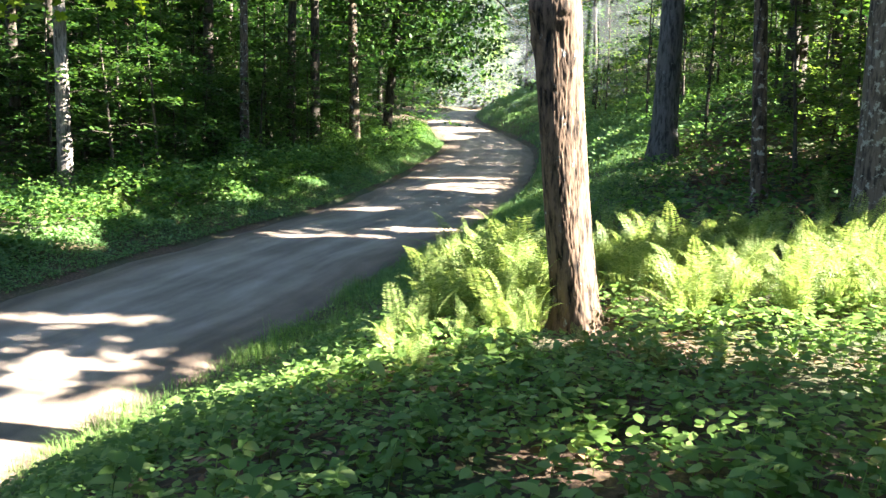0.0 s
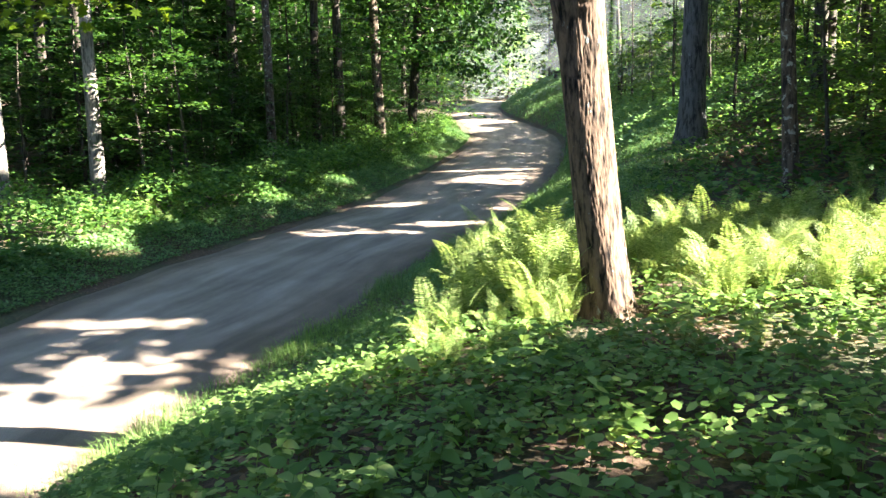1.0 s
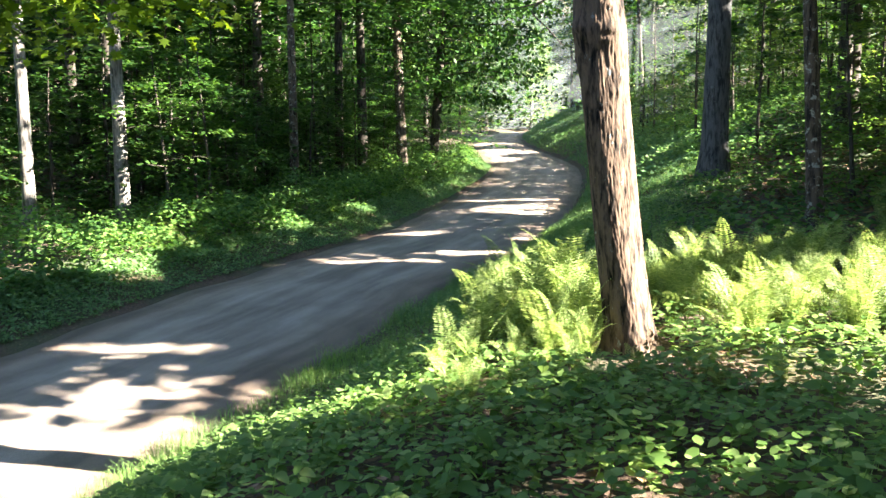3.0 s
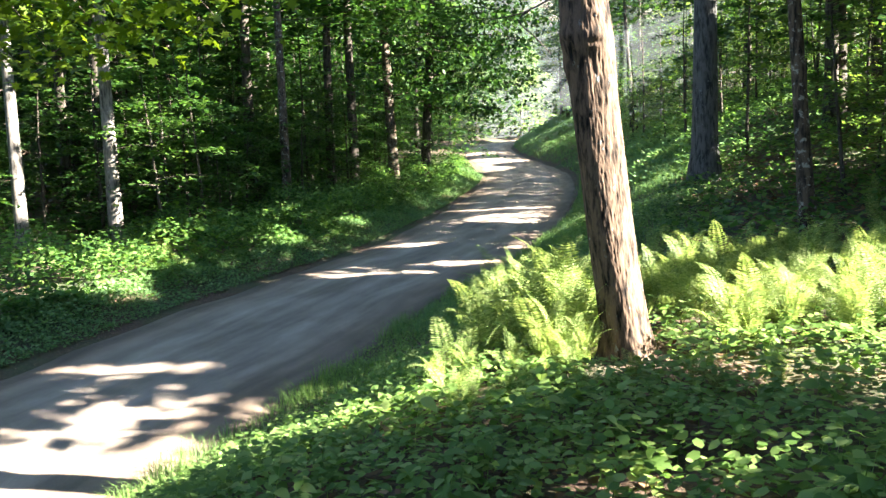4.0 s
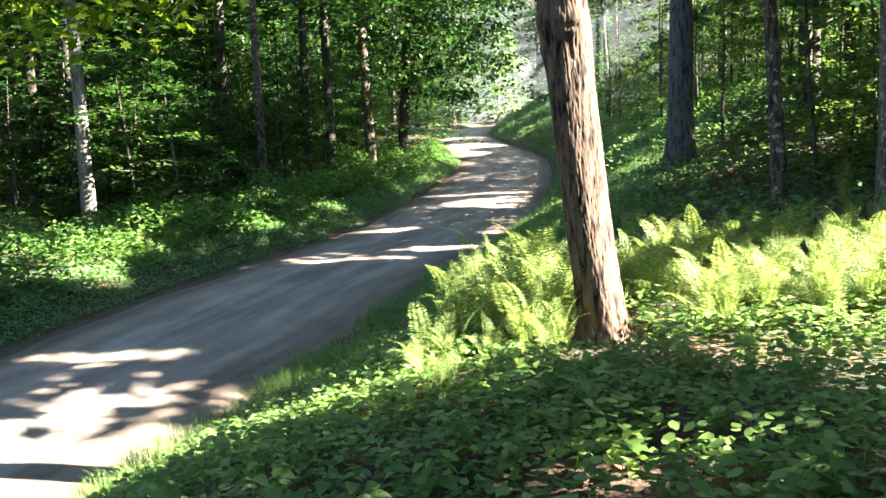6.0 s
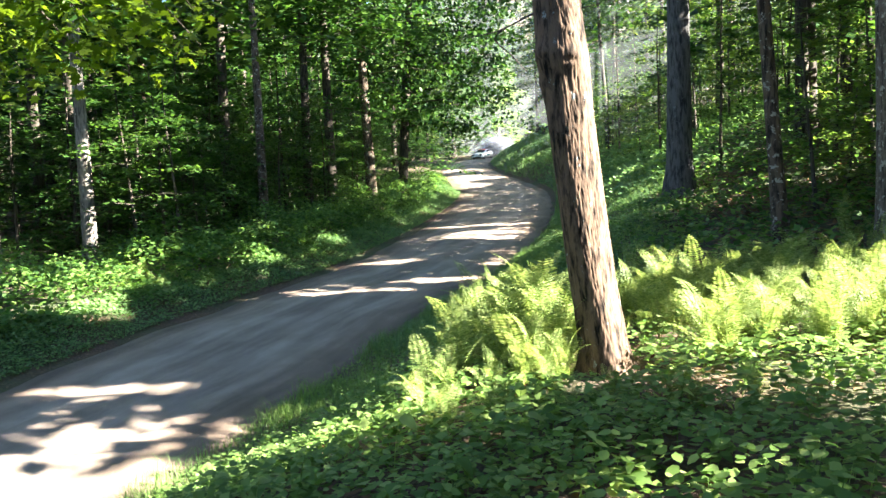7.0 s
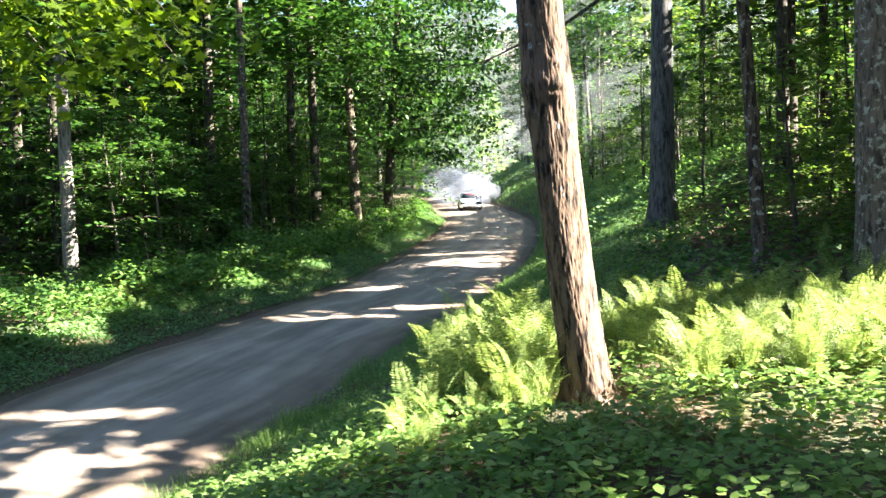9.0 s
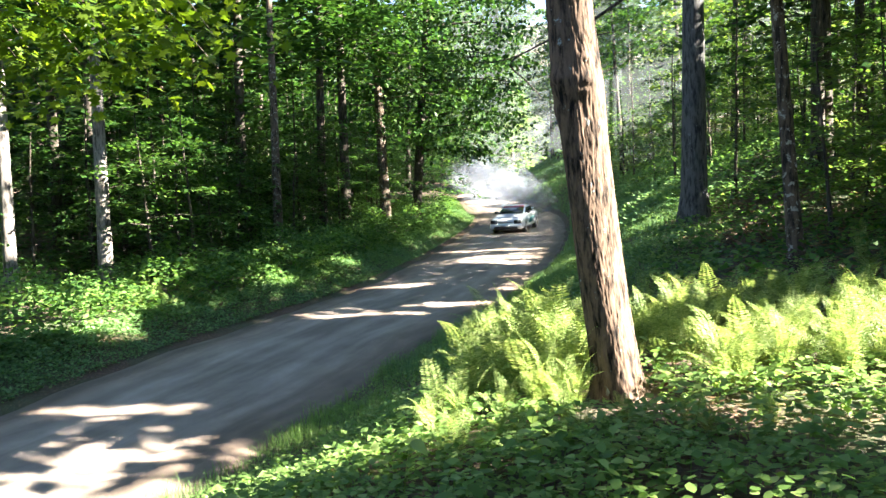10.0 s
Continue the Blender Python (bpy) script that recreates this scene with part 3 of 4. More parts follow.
# tall trees behind, whose crowns close the wood
talls = [tree("tree", "tall forest tree with a dark trunk and high crown", hgt, 0.24, (0.3, 0.2), 0.25, 28, 4.6, 80, 0.42, 60 + k, BARK_DARK, LEAF, sides=10)
         for k, hgt in enumerate((17, 21))]
far_spots = []
while len(far_spots) < 40:
    x, y = rng.uniform(-60, 50), rng.uniform(-30, 110)
    s, ry = lateral(x, y)
    if abs(s[0]) < 7 or (y < 6 and math.hypot(x, y) < 26) or (x > -4 and y < 62 and s[0] > 0) or (s[0] < 0 and -s[0] < 9 and y > 10):
        continue
    if x > 4 and -30 < y < 62 or min([math.hypot(x - a, y - b) for a, b in far_spots] + [9]) < 4.5:
        continue
    far_spots.append((x, y))
for i, (x, y) in enumerate(far_spots):
    put(talls[i % 2], x, y, rng.uniform(0, 6.28), rng.uniform(0.8, 1.15))
for i, ob in enumerate(talls):
    x, y = (-30 + 4 * i, 48 + 7 * i)
    ob.location = (x, y, float(ground_z(x, y)))

# leafy trees that close the view beyond the bend
edges = [tree("tree", "sunlit leafy tree beyond the bend", hgt, 0.2, (0.3, 0.2), 0.04, 40, 4.2, 62, 0.46, 90 + k, BARK_DARK, LEAF, sides=8)
         for k, hgt in enumerate((12, 16))]
close = []
while len(close) < 64:
    x, y = rng.uniform(-34, 60), rng.uniform(62, 185)
    s, _ = lateral(x, y)
    if abs(s[0]) < 6.5 or (s[0] > 0 and (y < 55 or s[0] < 9)) or (s[0] < 0 and y < 116 and -s[0] > 16) or min([math.hypot(x - a, y - c) for a, c in close] + [9]) < 4.0:
        continue
    close.append((x, y))
for i, (x, y) in enumerate(close):
    put(edges[i % 2], x, y, rng.uniform(0, 6.28), rng.uniform(1.1, 1.5) if y < 112 else rng.uniform(1.5, 2.1))
for i, ob in enumerate(edges):
    x, y = (-9 + 8 * i, 128 + 4 * i)
    ob.location = (x, y, float(ground_z(x, y)))

# trees on the rise straight beyond the bend, sun haze put in leaf colour
pale = tree("tree", "leafy tree on the misty rise, sunlit haze in its leaf colour", 11, 0.2, (0.3, 0.2), 0.05, 40, 4.0, 58, 0.5, 97, BARK_GREY, HAZED_LEAF, sides=8)
rise, lot = [], np.random.RandomState(77)
for i in range(900):
    x, y = lot.uniform(-10, 26), lot.uniform(113, 175)
    s, _ = lateral(x, y)
    if abs(s[0]) > 6.5 and min([math.hypot(x - a, y - c) for a, c in rise] + [9]) > 4.2 and len(rise) < 44:
        rise.append((x, y))
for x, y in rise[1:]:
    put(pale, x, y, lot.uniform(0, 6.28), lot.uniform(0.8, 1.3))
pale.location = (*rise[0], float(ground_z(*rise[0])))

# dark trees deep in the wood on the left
thick = tree("tree", "leafy tree that closes the dark wood and blocks sky light", 15, 0.2, (0.3, 0.2), 0.04, 36, 4.4, 70, 0.42, 95, BARK_DARK, LEAF, sides=8)
deep = []
while len(deep) < 42:
    x, y = rng.uniform(-52, -9), rng.uniform(34, 92)
    s, _ = lateral(x, y)
    if -s[0] < 12 or min([math.hypot(x - a, y - c) for a, c in deep] + [9]) < 3.6:
        continue
    deep.append((x, y))
for i, (x, y) in enumerate(deep):
    put(thick, x, y, rng.uniform(0, 6.28), rng.uniform(0.9, 1.5))
# the wood goes on behind the viewpoint: unseen trees added to block low sky light
behind, lot = [], np.random.RandomState(31)
while len(behind) < 58:
    x, y = lot.uniform(-34, 16), lot.uniform(-32, 10)
    s, _ = lateral(x, y)
    if abs(s[0]) < 5.5 or math.hypot(x, y) < 9 or (x > -12 and y > -6) or (s[0] > 0 and x < -9 and y > -8) or min([math.hypot(x - a, y - c) for a, c in behind] + [9]) < 2.9:
        continue
    behind.append((x, y))
for x, y in behind:
    put(thick, x, y, lot.uniform(0, 6.28), lot.uniform(0.65, 0.95))
thick.location = (-24, 60, float(ground_z(-24, 60)))

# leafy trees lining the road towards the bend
# the farthest on each side takes the sunlit leaf tone
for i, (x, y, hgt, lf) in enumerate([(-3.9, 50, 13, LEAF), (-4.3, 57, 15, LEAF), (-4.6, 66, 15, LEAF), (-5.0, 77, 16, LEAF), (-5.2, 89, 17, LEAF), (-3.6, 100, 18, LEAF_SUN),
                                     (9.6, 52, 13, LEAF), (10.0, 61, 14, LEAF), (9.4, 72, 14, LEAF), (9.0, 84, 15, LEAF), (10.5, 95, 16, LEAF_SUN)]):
    rooted_tree(x, y, "tree", "leafy tree beside the road towards the bend", hgt, 0.17, (0.4 if x < 0 else -0.5, 0), 0.12, 46, 4.4, 105, 0.24, 700 + i, BARK_DARK, lf, sides=9)

# ---- hillside on the right: young trees, open where the sun comes through ----
hill = []
while len(hill) < 120:
    x, y = rng.uniform(4.5, 26), 10.5 + 62 * rng.uniform() ** 1.7
    s, _ = lateral(x, y)
    if s[0] < 6.0 or x > 4 + y * 0.60 or min([math.hypot(x - a, y - b) for a, b in hill] + [9]) < 1.15 or (y < 13 and x < 7):
        continue
    hill.append((x, y))
for i, (x, y) in enumerate(hill):
    hgt = rng.uniform(2.0, 5.5) if y < 30 else rng.uniform(3, 8)
    # every second sapling gets leaves coloured as if in sun
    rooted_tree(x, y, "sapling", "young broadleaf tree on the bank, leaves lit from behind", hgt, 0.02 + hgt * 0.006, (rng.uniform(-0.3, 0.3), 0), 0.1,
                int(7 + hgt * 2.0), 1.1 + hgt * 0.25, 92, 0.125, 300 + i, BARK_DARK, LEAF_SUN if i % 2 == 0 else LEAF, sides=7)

# ---- high trees up the slope, towards the sun: mostly unseen, added for shade ----
high = []
while len(high) < 52:
    x, y = rng.uniform(9, 46), rng.uniform(-30, 21)
    if x < 5 + max(y, 0) * 0.60 or min([math.hypot(x - a, y - b) for a, b in high] + [9]) < 3.8:
        continue
    high.append((x, y))
# six more out of view, set where they block sun from road and bank
high[:0] = [(12.5, 9.2), (17.0, 9.6), (22.0, 9.0), (13.5, 12.8), (8.0, 1.5), (11.5, 2.5)]
high = high[:56]
while len(high) < 78:
    x, y = rng.uniform(8, 28), rng.uniform(20, 72)
    s, _ = lateral(x, y)
    if s[0] < 8.5 or min([math.hypot(x - a, y - b) for a, b in high] + [9]) < 3.4:
        continue
    high.append((x, y))
for i, (x, y) in enumerate(high):
    hgt = rng.uniform(14, 20)
    stem = np.column_stack([np.full(60, x), np.full(60, y), np.linspace(0, hgt, 60)])
    for dy in (0, 1.3, -1.3, 2.6, -2.6, 3.9, -3.9, 5.2, -5.2):
        if not shades(stem + (0, dy, 0), GAPS[8:12]).any():
            break
    y += dy
    ridge = i >= 56
    # alternate ridge crowns carry the sunlight in their leaf colour
    rooted_tree(x, y, "tree", "tall hillside tree with a broad leafy crown that casts shade", hgt, 0.2, (rng.uniform(-0.5, 0.5), 0), 0.14 if ridge else 0.22, 40 if ridge else 30, 4.6, 95 if ridge else 64,
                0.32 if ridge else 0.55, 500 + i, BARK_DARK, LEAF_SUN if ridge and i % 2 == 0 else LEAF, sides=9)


# ---- undergrowth ----
def carpet(name, label, count, inside, size, lift, seed, mat, form=OVATE, tilt=0.35, mound=0.0):
    """Low leaves over a stretch of ground: inside gives the plan points."""
    r = np.random.RandomState(seed)
    p = inside(r, count)
    z = ground_z(p[:, 0], p[:, 1])
    top = lift * (0.55 + 0.6 * wave_noise(p[:, 0], p[:, 1], seed + 1, ((1.3, 0.5), (3.4, 0.35), (7.0, 0.2))) + 0.25)
    s, _ = lateral(p[:, 0], p[:, 1])
    top = top * np.clip((np.abs(s) - 2.45) / 0.9, 0.15, 1.0)
    z = z + 0.03 + np.maximum(top, 0.06) * r.beta(2.2, 1.0, len(p))
    c = np.column_stack([p, z])
    fit = np.clip((np.abs(s) - 2.2) / 1.6, 0.6, 1.0)
    v, q = leaves(c, size * fit * r.uniform(0.5, 1.4, len(c)), r, tilt, form)
    ob = raw(name, v, q, mat)
    return tagged(ob, label, "undergrowth", kind="stuff")


def beside(y0, y1, s0, s1):
    """Points along the road between two distances to the right of its middle."""
    def make(r, n):
        ok = np.flatnonzero((ROAD[:, 1] >= y0) & (ROAD[:, 1] <= y1))
        i = r.choice(ok, n)
        s = r.uniform(s0, s1, n)
        jit = r.uniform(-0.3, 0.3, n)
        p = np.column_stack([ROAD[i, 0] + TAN[i, 1] * s + TAN[i, 0] * jit, ROAD[i, 1] - TAN[i, 0] * s + TAN[i, 1] * jit])
        return p[~((np.abs(p[:, 0] - 1.05) < 0.34) & (p[:, 1] > 5.75) & (p[:, 1] < 6.7))]
    return make


def box(x0, x1, y0, y1, clear=2.5):
    def make(r, n):
        p = np.column_stack([r.uniform(x0, x1, n), r.uniform(y0, y1, n)])
        s, _ = lateral(p[:, 0], p[:, 1])
        foot = (np.abs(p[:, 0] - 1.05) < 0.34) & (p[:, 1] > 5.75) & (p[:, 1] < 6.7)
        return p[(np.abs(s) > clear) & ~foot]
    return make


# darker herb tone where the forest edge lies shaded
carpet("undergrowth", "lush green herbs along the forest edge", 40000, beside(9, 50, -7.0, -3.7), 0.115, 0.95, 21, HERB_SHADED, OVATE)
carpet("undergrowth", "lush green herbs along the forest edge", 16000, beside(9, 66, -4.3, -3.1), 0.09, 0.4, 28, HERB_SHADED, RHOMB)
carpet("undergrowth", "wooded slope far beyond the bend", 26000, box(-70, 95, 124, 240), 0.75, 7.0, 29, LEAF, RHOMB, 0.5)
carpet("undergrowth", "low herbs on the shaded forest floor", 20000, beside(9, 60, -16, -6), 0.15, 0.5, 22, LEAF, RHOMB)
carpet("undergrowth", "low weeds along the road's rim", 60000, beside(7, 50, -4.3, -2.65), 0.10, 0.24, 23, SLOPE, RHOMB)
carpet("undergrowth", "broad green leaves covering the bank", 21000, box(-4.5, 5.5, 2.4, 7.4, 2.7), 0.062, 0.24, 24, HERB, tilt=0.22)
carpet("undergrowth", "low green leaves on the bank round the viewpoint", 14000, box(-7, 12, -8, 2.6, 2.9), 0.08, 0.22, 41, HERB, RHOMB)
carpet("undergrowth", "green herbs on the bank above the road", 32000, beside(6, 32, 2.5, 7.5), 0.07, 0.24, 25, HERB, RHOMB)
carpet("undergrowth", "green cover on the slope beside the far road", 45000, beside(24, 100, 2.6, 13), 0.15, 0.4, 26, SLOPE, RHOMB)
carpet("undergrowth", "leafy cover under the hillside trees", 45000, box(3, 24, 9.5, 45, 6.0), 0.13, 0.55, 27, HERB_SHADED, RHOMB)


def grass(name, label, count, inside, height, seed, mat, width=0.0025):
    """Bent blades in clumps: tall where the clumps are, thin between them."""
    r = np.random.RandomState(seed)
    p = inside(r, count)
    clump = np.clip(0.5 + 0.8 * wave_noise(p[:, 0], p[:, 1], seed + 3, ((2.6, 0.5), (6.1, 0.45), (13.0, 0.3))), 0.08, 1.2)
    keep = r.uniform(size=len(p)) < 0.25 + clump
    p, clump = p[keep], clump[keep]
    base = np.column_stack([p, ground_z(p[:, 0], p[:, 1]) - 0.02])
    az, h = r.uniform(0, 6.28, len(p)), height * r.uniform(0.4, 1.15, len(p)) * (0.45 + 0.75 * clump)
    d = np.column_stack([np.cos(az), np.sin(az), np.zeros(len(p))])
    w = np.column_stack([-d[:, 1], d[:, 0], d[:, 2]]) * width
    bend = r.uniform(0.25, 1.0, len(p))[:, None] * h[:, None]
    up = np.column_stack([0 * az, 0 * az, h])
    m = base + d * bend * 0.28 + up * 0.62
    t = base + d * bend + up * (1.0 - 0.35 * bend / h[:, None])
    v = np.stack([base - w, base + w, m + 0.8 * w, m - 0.8 * w, t + 0.1 * w, t - 0.1 * w], 1).reshape(-1, 3)
    o = np.arange(0, len(v), 6)[:, None]
    return tagged(raw(name, v, np.vstack([o + [0, 1, 2, 3], o + [3, 2, 4, 5]]), mat), label, "grass", kind="stuff")


grass("grass", "pale green grass along the road's rim", 36000, beside(6.5, 26, 2.35, 4.4), 0.28, 31, MEADOW)
grass("grass", "grass along the road's far rim", 24000, beside(9, 50, -4.3, -2.7), 0.2, 32, SLOPE)
grass("grass", "tall grass on the slope by the bend", 20000, beside(30, 95, 2.6, 8.5), 0.5, 33, SLOPE, 0.009)
grass("grass", "soft green grass on the bank above the road", 34000, beside(13, 42, 2.6, 6.6), 0.32, 34, SLOPE, 0.005)


# ---- ferns ----
def frond_mesh(seed, length):
    r = np.random.RandomState(seed)
    n = 34
    u = np.linspace(0.12, 1, n)
    droop = r.uniform(0.5, 0.8)
    px, pz = length * (0.36 * u ** 1.5 + 0.10 * u ** 6), length * (0.95 * u - 0.28 * droop * u ** 4)
    cents = np.column_stack([px, 0 * u, pz])
    tan = np.gradient(cents, axis=0)
    tan /= np.linalg.norm(tan, axis=1)[:, None]
    vs, k = [], 0
    prof = 0.13 * length * np.sin(np.pi * np.clip(u * 0.93 + 0.07, 0, 1)) ** 0.7 + 0.01
    for i in range(n):
        for side in (-1, 1):
            d = np.array([tan[i, 0] * 0.35, side, tan[i, 2] * 0.35 - 0.15 * r.uniform()])
            d /= np.linalg.norm(d)
            ln, wd = prof[i] * r.uniform(0.9, 1.1), length * 0.0088
            # notched pinna: three lobes
            for a, b2, ww in ((0.0, 0.6, 1.0), (0.5, 1.0, 0.7)):
                m = cents[i] + d * ln * (a + b2) / 2
                vs += [cents[i] + d * ln * a, m + tan[i] * wd * ww, cents[i] + d * ln * b2, m - tan[i] * wd * ww]
    v = np.array(vs)
    q = np.arange(len(v)).reshape(-1, 4)
    tv, tq = tube(np.vstack([[0, 0, -0.03], cents[::5]]), np.linspace(0.005, 0.001, len(cents[::5]) + 1), 3)
    return joined([(v, q), (tv, tq)])


FRONDS = []
for k in range(5):
    v, q = frond_mesh(70 + k, (0.80, 0.70, 0.86, 0.62, 0.75)[k])
    ob = raw("frond", v, q, FERN)
    FRONDS.append(ob.data)
    bpy.data.objects.remove(ob)


def fern(x, y, scale, r, count):
    root = tagged(new("fern"), "arching yellow-green fern clump", "fern", "ferns of the bed")
    root.location = (x, y, float(ground_z(x, y)))
    a0 = r.uniform(0, 6.28)
    for k in range(count):
        f = new("frond", FRONDS[r.randint(5)])
        f.parent = root
        s = scale * r.uniform(0.75, 1.15)
        f.matrix_basis = Matrix.LocRotScale((0, 0, 0), Euler((r.normal(0, 0.12), r.normal(-0.05, 0.25), a0 + k * 6.28 / count + r.normal(0, 0.25))), (s, s, s))


r = np.random.RandomState(77)
beds = [(190, 1.4, 7.0, 6.3, 9.9, 0.88), (46, -0.15, 0.95, 6.5, 9.0, 1.0), (16, -9.5, -6.5, 16.5, 21, 0.8), (22, 5.0, 9.0, 8.5, 13.5, 0.8), (9, -0.6, 0.7, 5.2, 6.2, 0.5), (12, -0.5, 0.8, 6.0, 6.7, 0.66), (6, 1.0, 2.2, 5.2, 5.8, 0.42)]
for count, x0, x1, y0, y1, sc in beds:
    for _ in range(count):
        x, y = r.uniform(x0, x1), r.uniform(y0, y1)
        if math.hypot(x - 1.13, y - 6.5) > 0.35 and math.hypot(x - 5.3, y - 10) > 0.4:
            fern(x, y, sc * r.uniform(0.8, 1.2), r, r.randint(6, 9))


# ---- maple whose bough hangs into the view ----
STAR = []
for k in range(14):
    a = math.pi * 2 * k / 14 + math.pi
    rad = (0.18, 0.36, 0.24, 0.50, 0.26, 0.56, 0.30, 0.62, 0.30, 0.56, 0.26, 0.50, 0.24, 0.36)[k]
    STAR.append((0.42 + rad * math.cos(a), rad * math.sin(a), -0.10 * abs(math.sin(a)) * rad))
STAR = np.array(STAR)
MAPLE = leaf_material("young_maple_leaf", (0.055, 0.10, 0.012), (0.085, 0.145, 0.017), (0.125, 0.19, 0.026), (1.6, 1.55, 0.6), share=0.55)


def overhanging_maple(x, y):
    r = np.random.RandomState(19)
    z = float(ground_z(x, y))
    root = tagged(new("maple"), "maple with a leafy bough hanging over the bank", "tree")
    root.location = (x, y, z)
    u = np.linspace(0, 1, 14)
    raw("trunk", *tube(np.column_stack([0.2 * u, 0.1 * np.sin(u * 3), 8 * u - 0.3]), 0.11 * (1 - 0.7 * u) + 0.05 * np.exp(-u * 25), 16), BARK_GREY, root, smooth=True)
    tubes, cents = [], []
    for k in range(12):
        tip = np.array([-3.3 + 1.75 * (k % 6) / 5 + r.uniform(-0.1, 0.1), 5.1 + r.uniform(-0.5, 0.5), 2.28 + 0.035 * k + r.uniform(-0.08, 0.08)]) - (x, y, z)
        start = np.array([0.05, 0.1, 4.6 + 0.12 * k])
        w = np.linspace(0, 1, 8)[:, None]
        pts = start + (tip - start) * w + np.column_stack([0 * w, 0 * w, 0.35 * np.sin(w * math.pi)])
        tubes.append(tube(pts, np.linspace(0.02, 0.003, 8), 5))
        v = r.beta(5.0, 1.0, 210)
        c = start + (tip - start) * v[:, None] + np.column_stack([r.normal(0, 0.22, 210), r.normal(0, 0.3, 210), 0.35 * np.sin(v * math.pi) + r.normal(-0.02, 0.07, 210)])
        cents.append(c)
    tagged(raw("branchwork", *joined(tubes), BARK_DARK, root, smooth=True), kind="stuff")
    c = np.vstack(cents)
    v, q = leaves(c, 0.09 * r.uniform(0.6, 1.3, len(c)), r, 0.5, STAR)
    tagged(raw("crown", v, q, MAPLE, root), kind="stuff")


overhanging_maple(-3.5, 2.0)


# ---- fallen leaves ----
LITTER = leaf_material("fallen_leaf", (0.05, 0.028, 0.015), (0.14, 0.08, 0.045), (0.30, 0.19, 0.12), (1.0, 0.9, 0.7), 0.7, 0.15)
carpet("leaf_litter", "brown fallen leaves on the bank", 13000, box(-4, 9, -6, 12, 3.2), 0.07, 0.03, 51, LITTER, RHOMB, 0.25)
carpet("leaf_litter", "brown leaves and crumbs along the road's rim", 5000, beside(8, 45, -3.2, -2.3), 0.05, 0.02, 53, LITTER, RHOMB, 0.2)
carpet("leaf_litter", "brown fallen leaves under the hillside trees", 9000, box(4, 14, 9, 22, 6.0), 0.11, 0.05, 52, LITTER, RHOMB, 0.25)


# ---- single broad-leaved herbs on the bank ----
def blade_mesh(seed, length, width):
    """A pointed oval leaf, folded at its midrib, with a toothed rim."""
    r = np.random.RandomState(seed)
    u = np.array([0, 0.12, 0.3, 0.5, 0.7, 0.87, 1.0])
    half = width * np.array([0.02, 0.75, 1.0, 0.92, 0.66, 0.33, 0.0]) * r.uniform(0.92, 1.08, 7)
    x, zc = u * length, length * (0.10 * u - 0.28 * u * u)
    mid = np.column_stack([x, 0 * x, zc])
    v = np.vstack([mid, mid + np.column_stack([-0.03 * x, half, half * 0.28]), mid + np.column_stack([-0.03 * x, -half, half * 0.28])])
    q = []
    for k in range(6):
        q += [(k, k + 1, 7 + k + 1, 7 + k), (k, 14 + k, 14 + k + 1, k + 1)]
    return v, np.array(q)


BLADES = []
for k in range(5):
    ob = raw("leaf", *blade_mesh(k, (0.13, 0.11, 0.15, 0.09, 0.12)[k], (0.045, 0.042, 0.05, 0.036, 0.034)[k]), HERB, smooth=True)
    BLADES.append(ob.data)
    bpy.data.objects.remove(ob)
STEMS = []
for k in range(3):
    hgt = (0.22, 0.3, 0.4)[k]
    w = np.linspace(0, 1, 5)
    ob = raw("stem", *tube(np.column_stack([0.05 * w * w, 0.02 * w, hgt * w - 0.03]), np.linspace(0.004, 0.0015, 5), 5), HERB, smooth=True)
    STEMS.append((ob.data, hgt))
    bpy.data.objects.remove(ob)


def herb(x, y, r, scale):
    root = tagged(new("herb"), "broad-leaved green herb on the shaded bank", "plant", "herbs of the bank")
    root.location = (x, y, float(ground_z(x, y)))
    data, hgt = STEMS[r.randint(3)]
    st = new("stem", data)
    st.parent = root
    st.scale = (scale, scale, scale)
    n = r.randint(6, 10)
    a = r.uniform(0, 6.28)
    for k in range(n):
        lf = new("leaf", BLADES[r.randint(5)])
        lf.parent = root
        u = 0.35 + 0.65 * (k + 1) / n
        s = scale * r.uniform(0.75, 1.25) * (1.1 - 0.35 * u)
        lf.matrix_basis = Matrix.LocRotScale((0.05 * u * u * scale, 0.02 * u * scale, (hgt * u - 0.03) * scale), Euler((r.normal(0, 0.2), r.normal(0.05, 0.25), a + 2.4 * k)), (s, s, s))


r = np.random.RandomState(123)
placed = 0
while placed < 400:
    y = 2.7 + 4.4 * r.uniform() ** 1.3
    x = r.uniform(-0.56, 0.62) * y
    s, _ = lateral(x, y)
    if s[0] > 3.3 and not (abs(x - 1.02) < 0.36 and y > 5.6):
        herb(x, y, r, r.uniform(0.5, 1.05))
        placed += 1


# ---- the rally car ----
def paint(name, colour, rough=0.35, metal=0.0, coat=0.6, dirt=0.25):
    m, nt, b, _ = material(name)
    n = noise_tex(nt, 5, 6, 0.65)
    c = mix(nt, dirt, colour, ramp(nt, n, [(0.3, colour), (0.75, (0.32, 0.28, 0.24))]))
    nt.links.new(c, b.inputs["Base Color"])
    b.inputs["Roughness"].default_value, b.inputs["Metallic"].default_value = rough, metal
    b.inputs["Coat Weight"].default_value = coat
    return m


WHITE = paint("white_car_paint", (0.78, 0.78, 0.77))
RED = paint("red_banner", (0.55, 0.03, 0.03), coat=0.2, dirt=0.1)
DARK = paint("black_plastic", (0.02, 0.02, 0.022), 0.5, coat=0.0, dirt=0.15)
LAMP = paint("smoked_lamp_glass", (0.02, 0.025, 0.03), 0.15, coat=0.2, dirt=0.05)
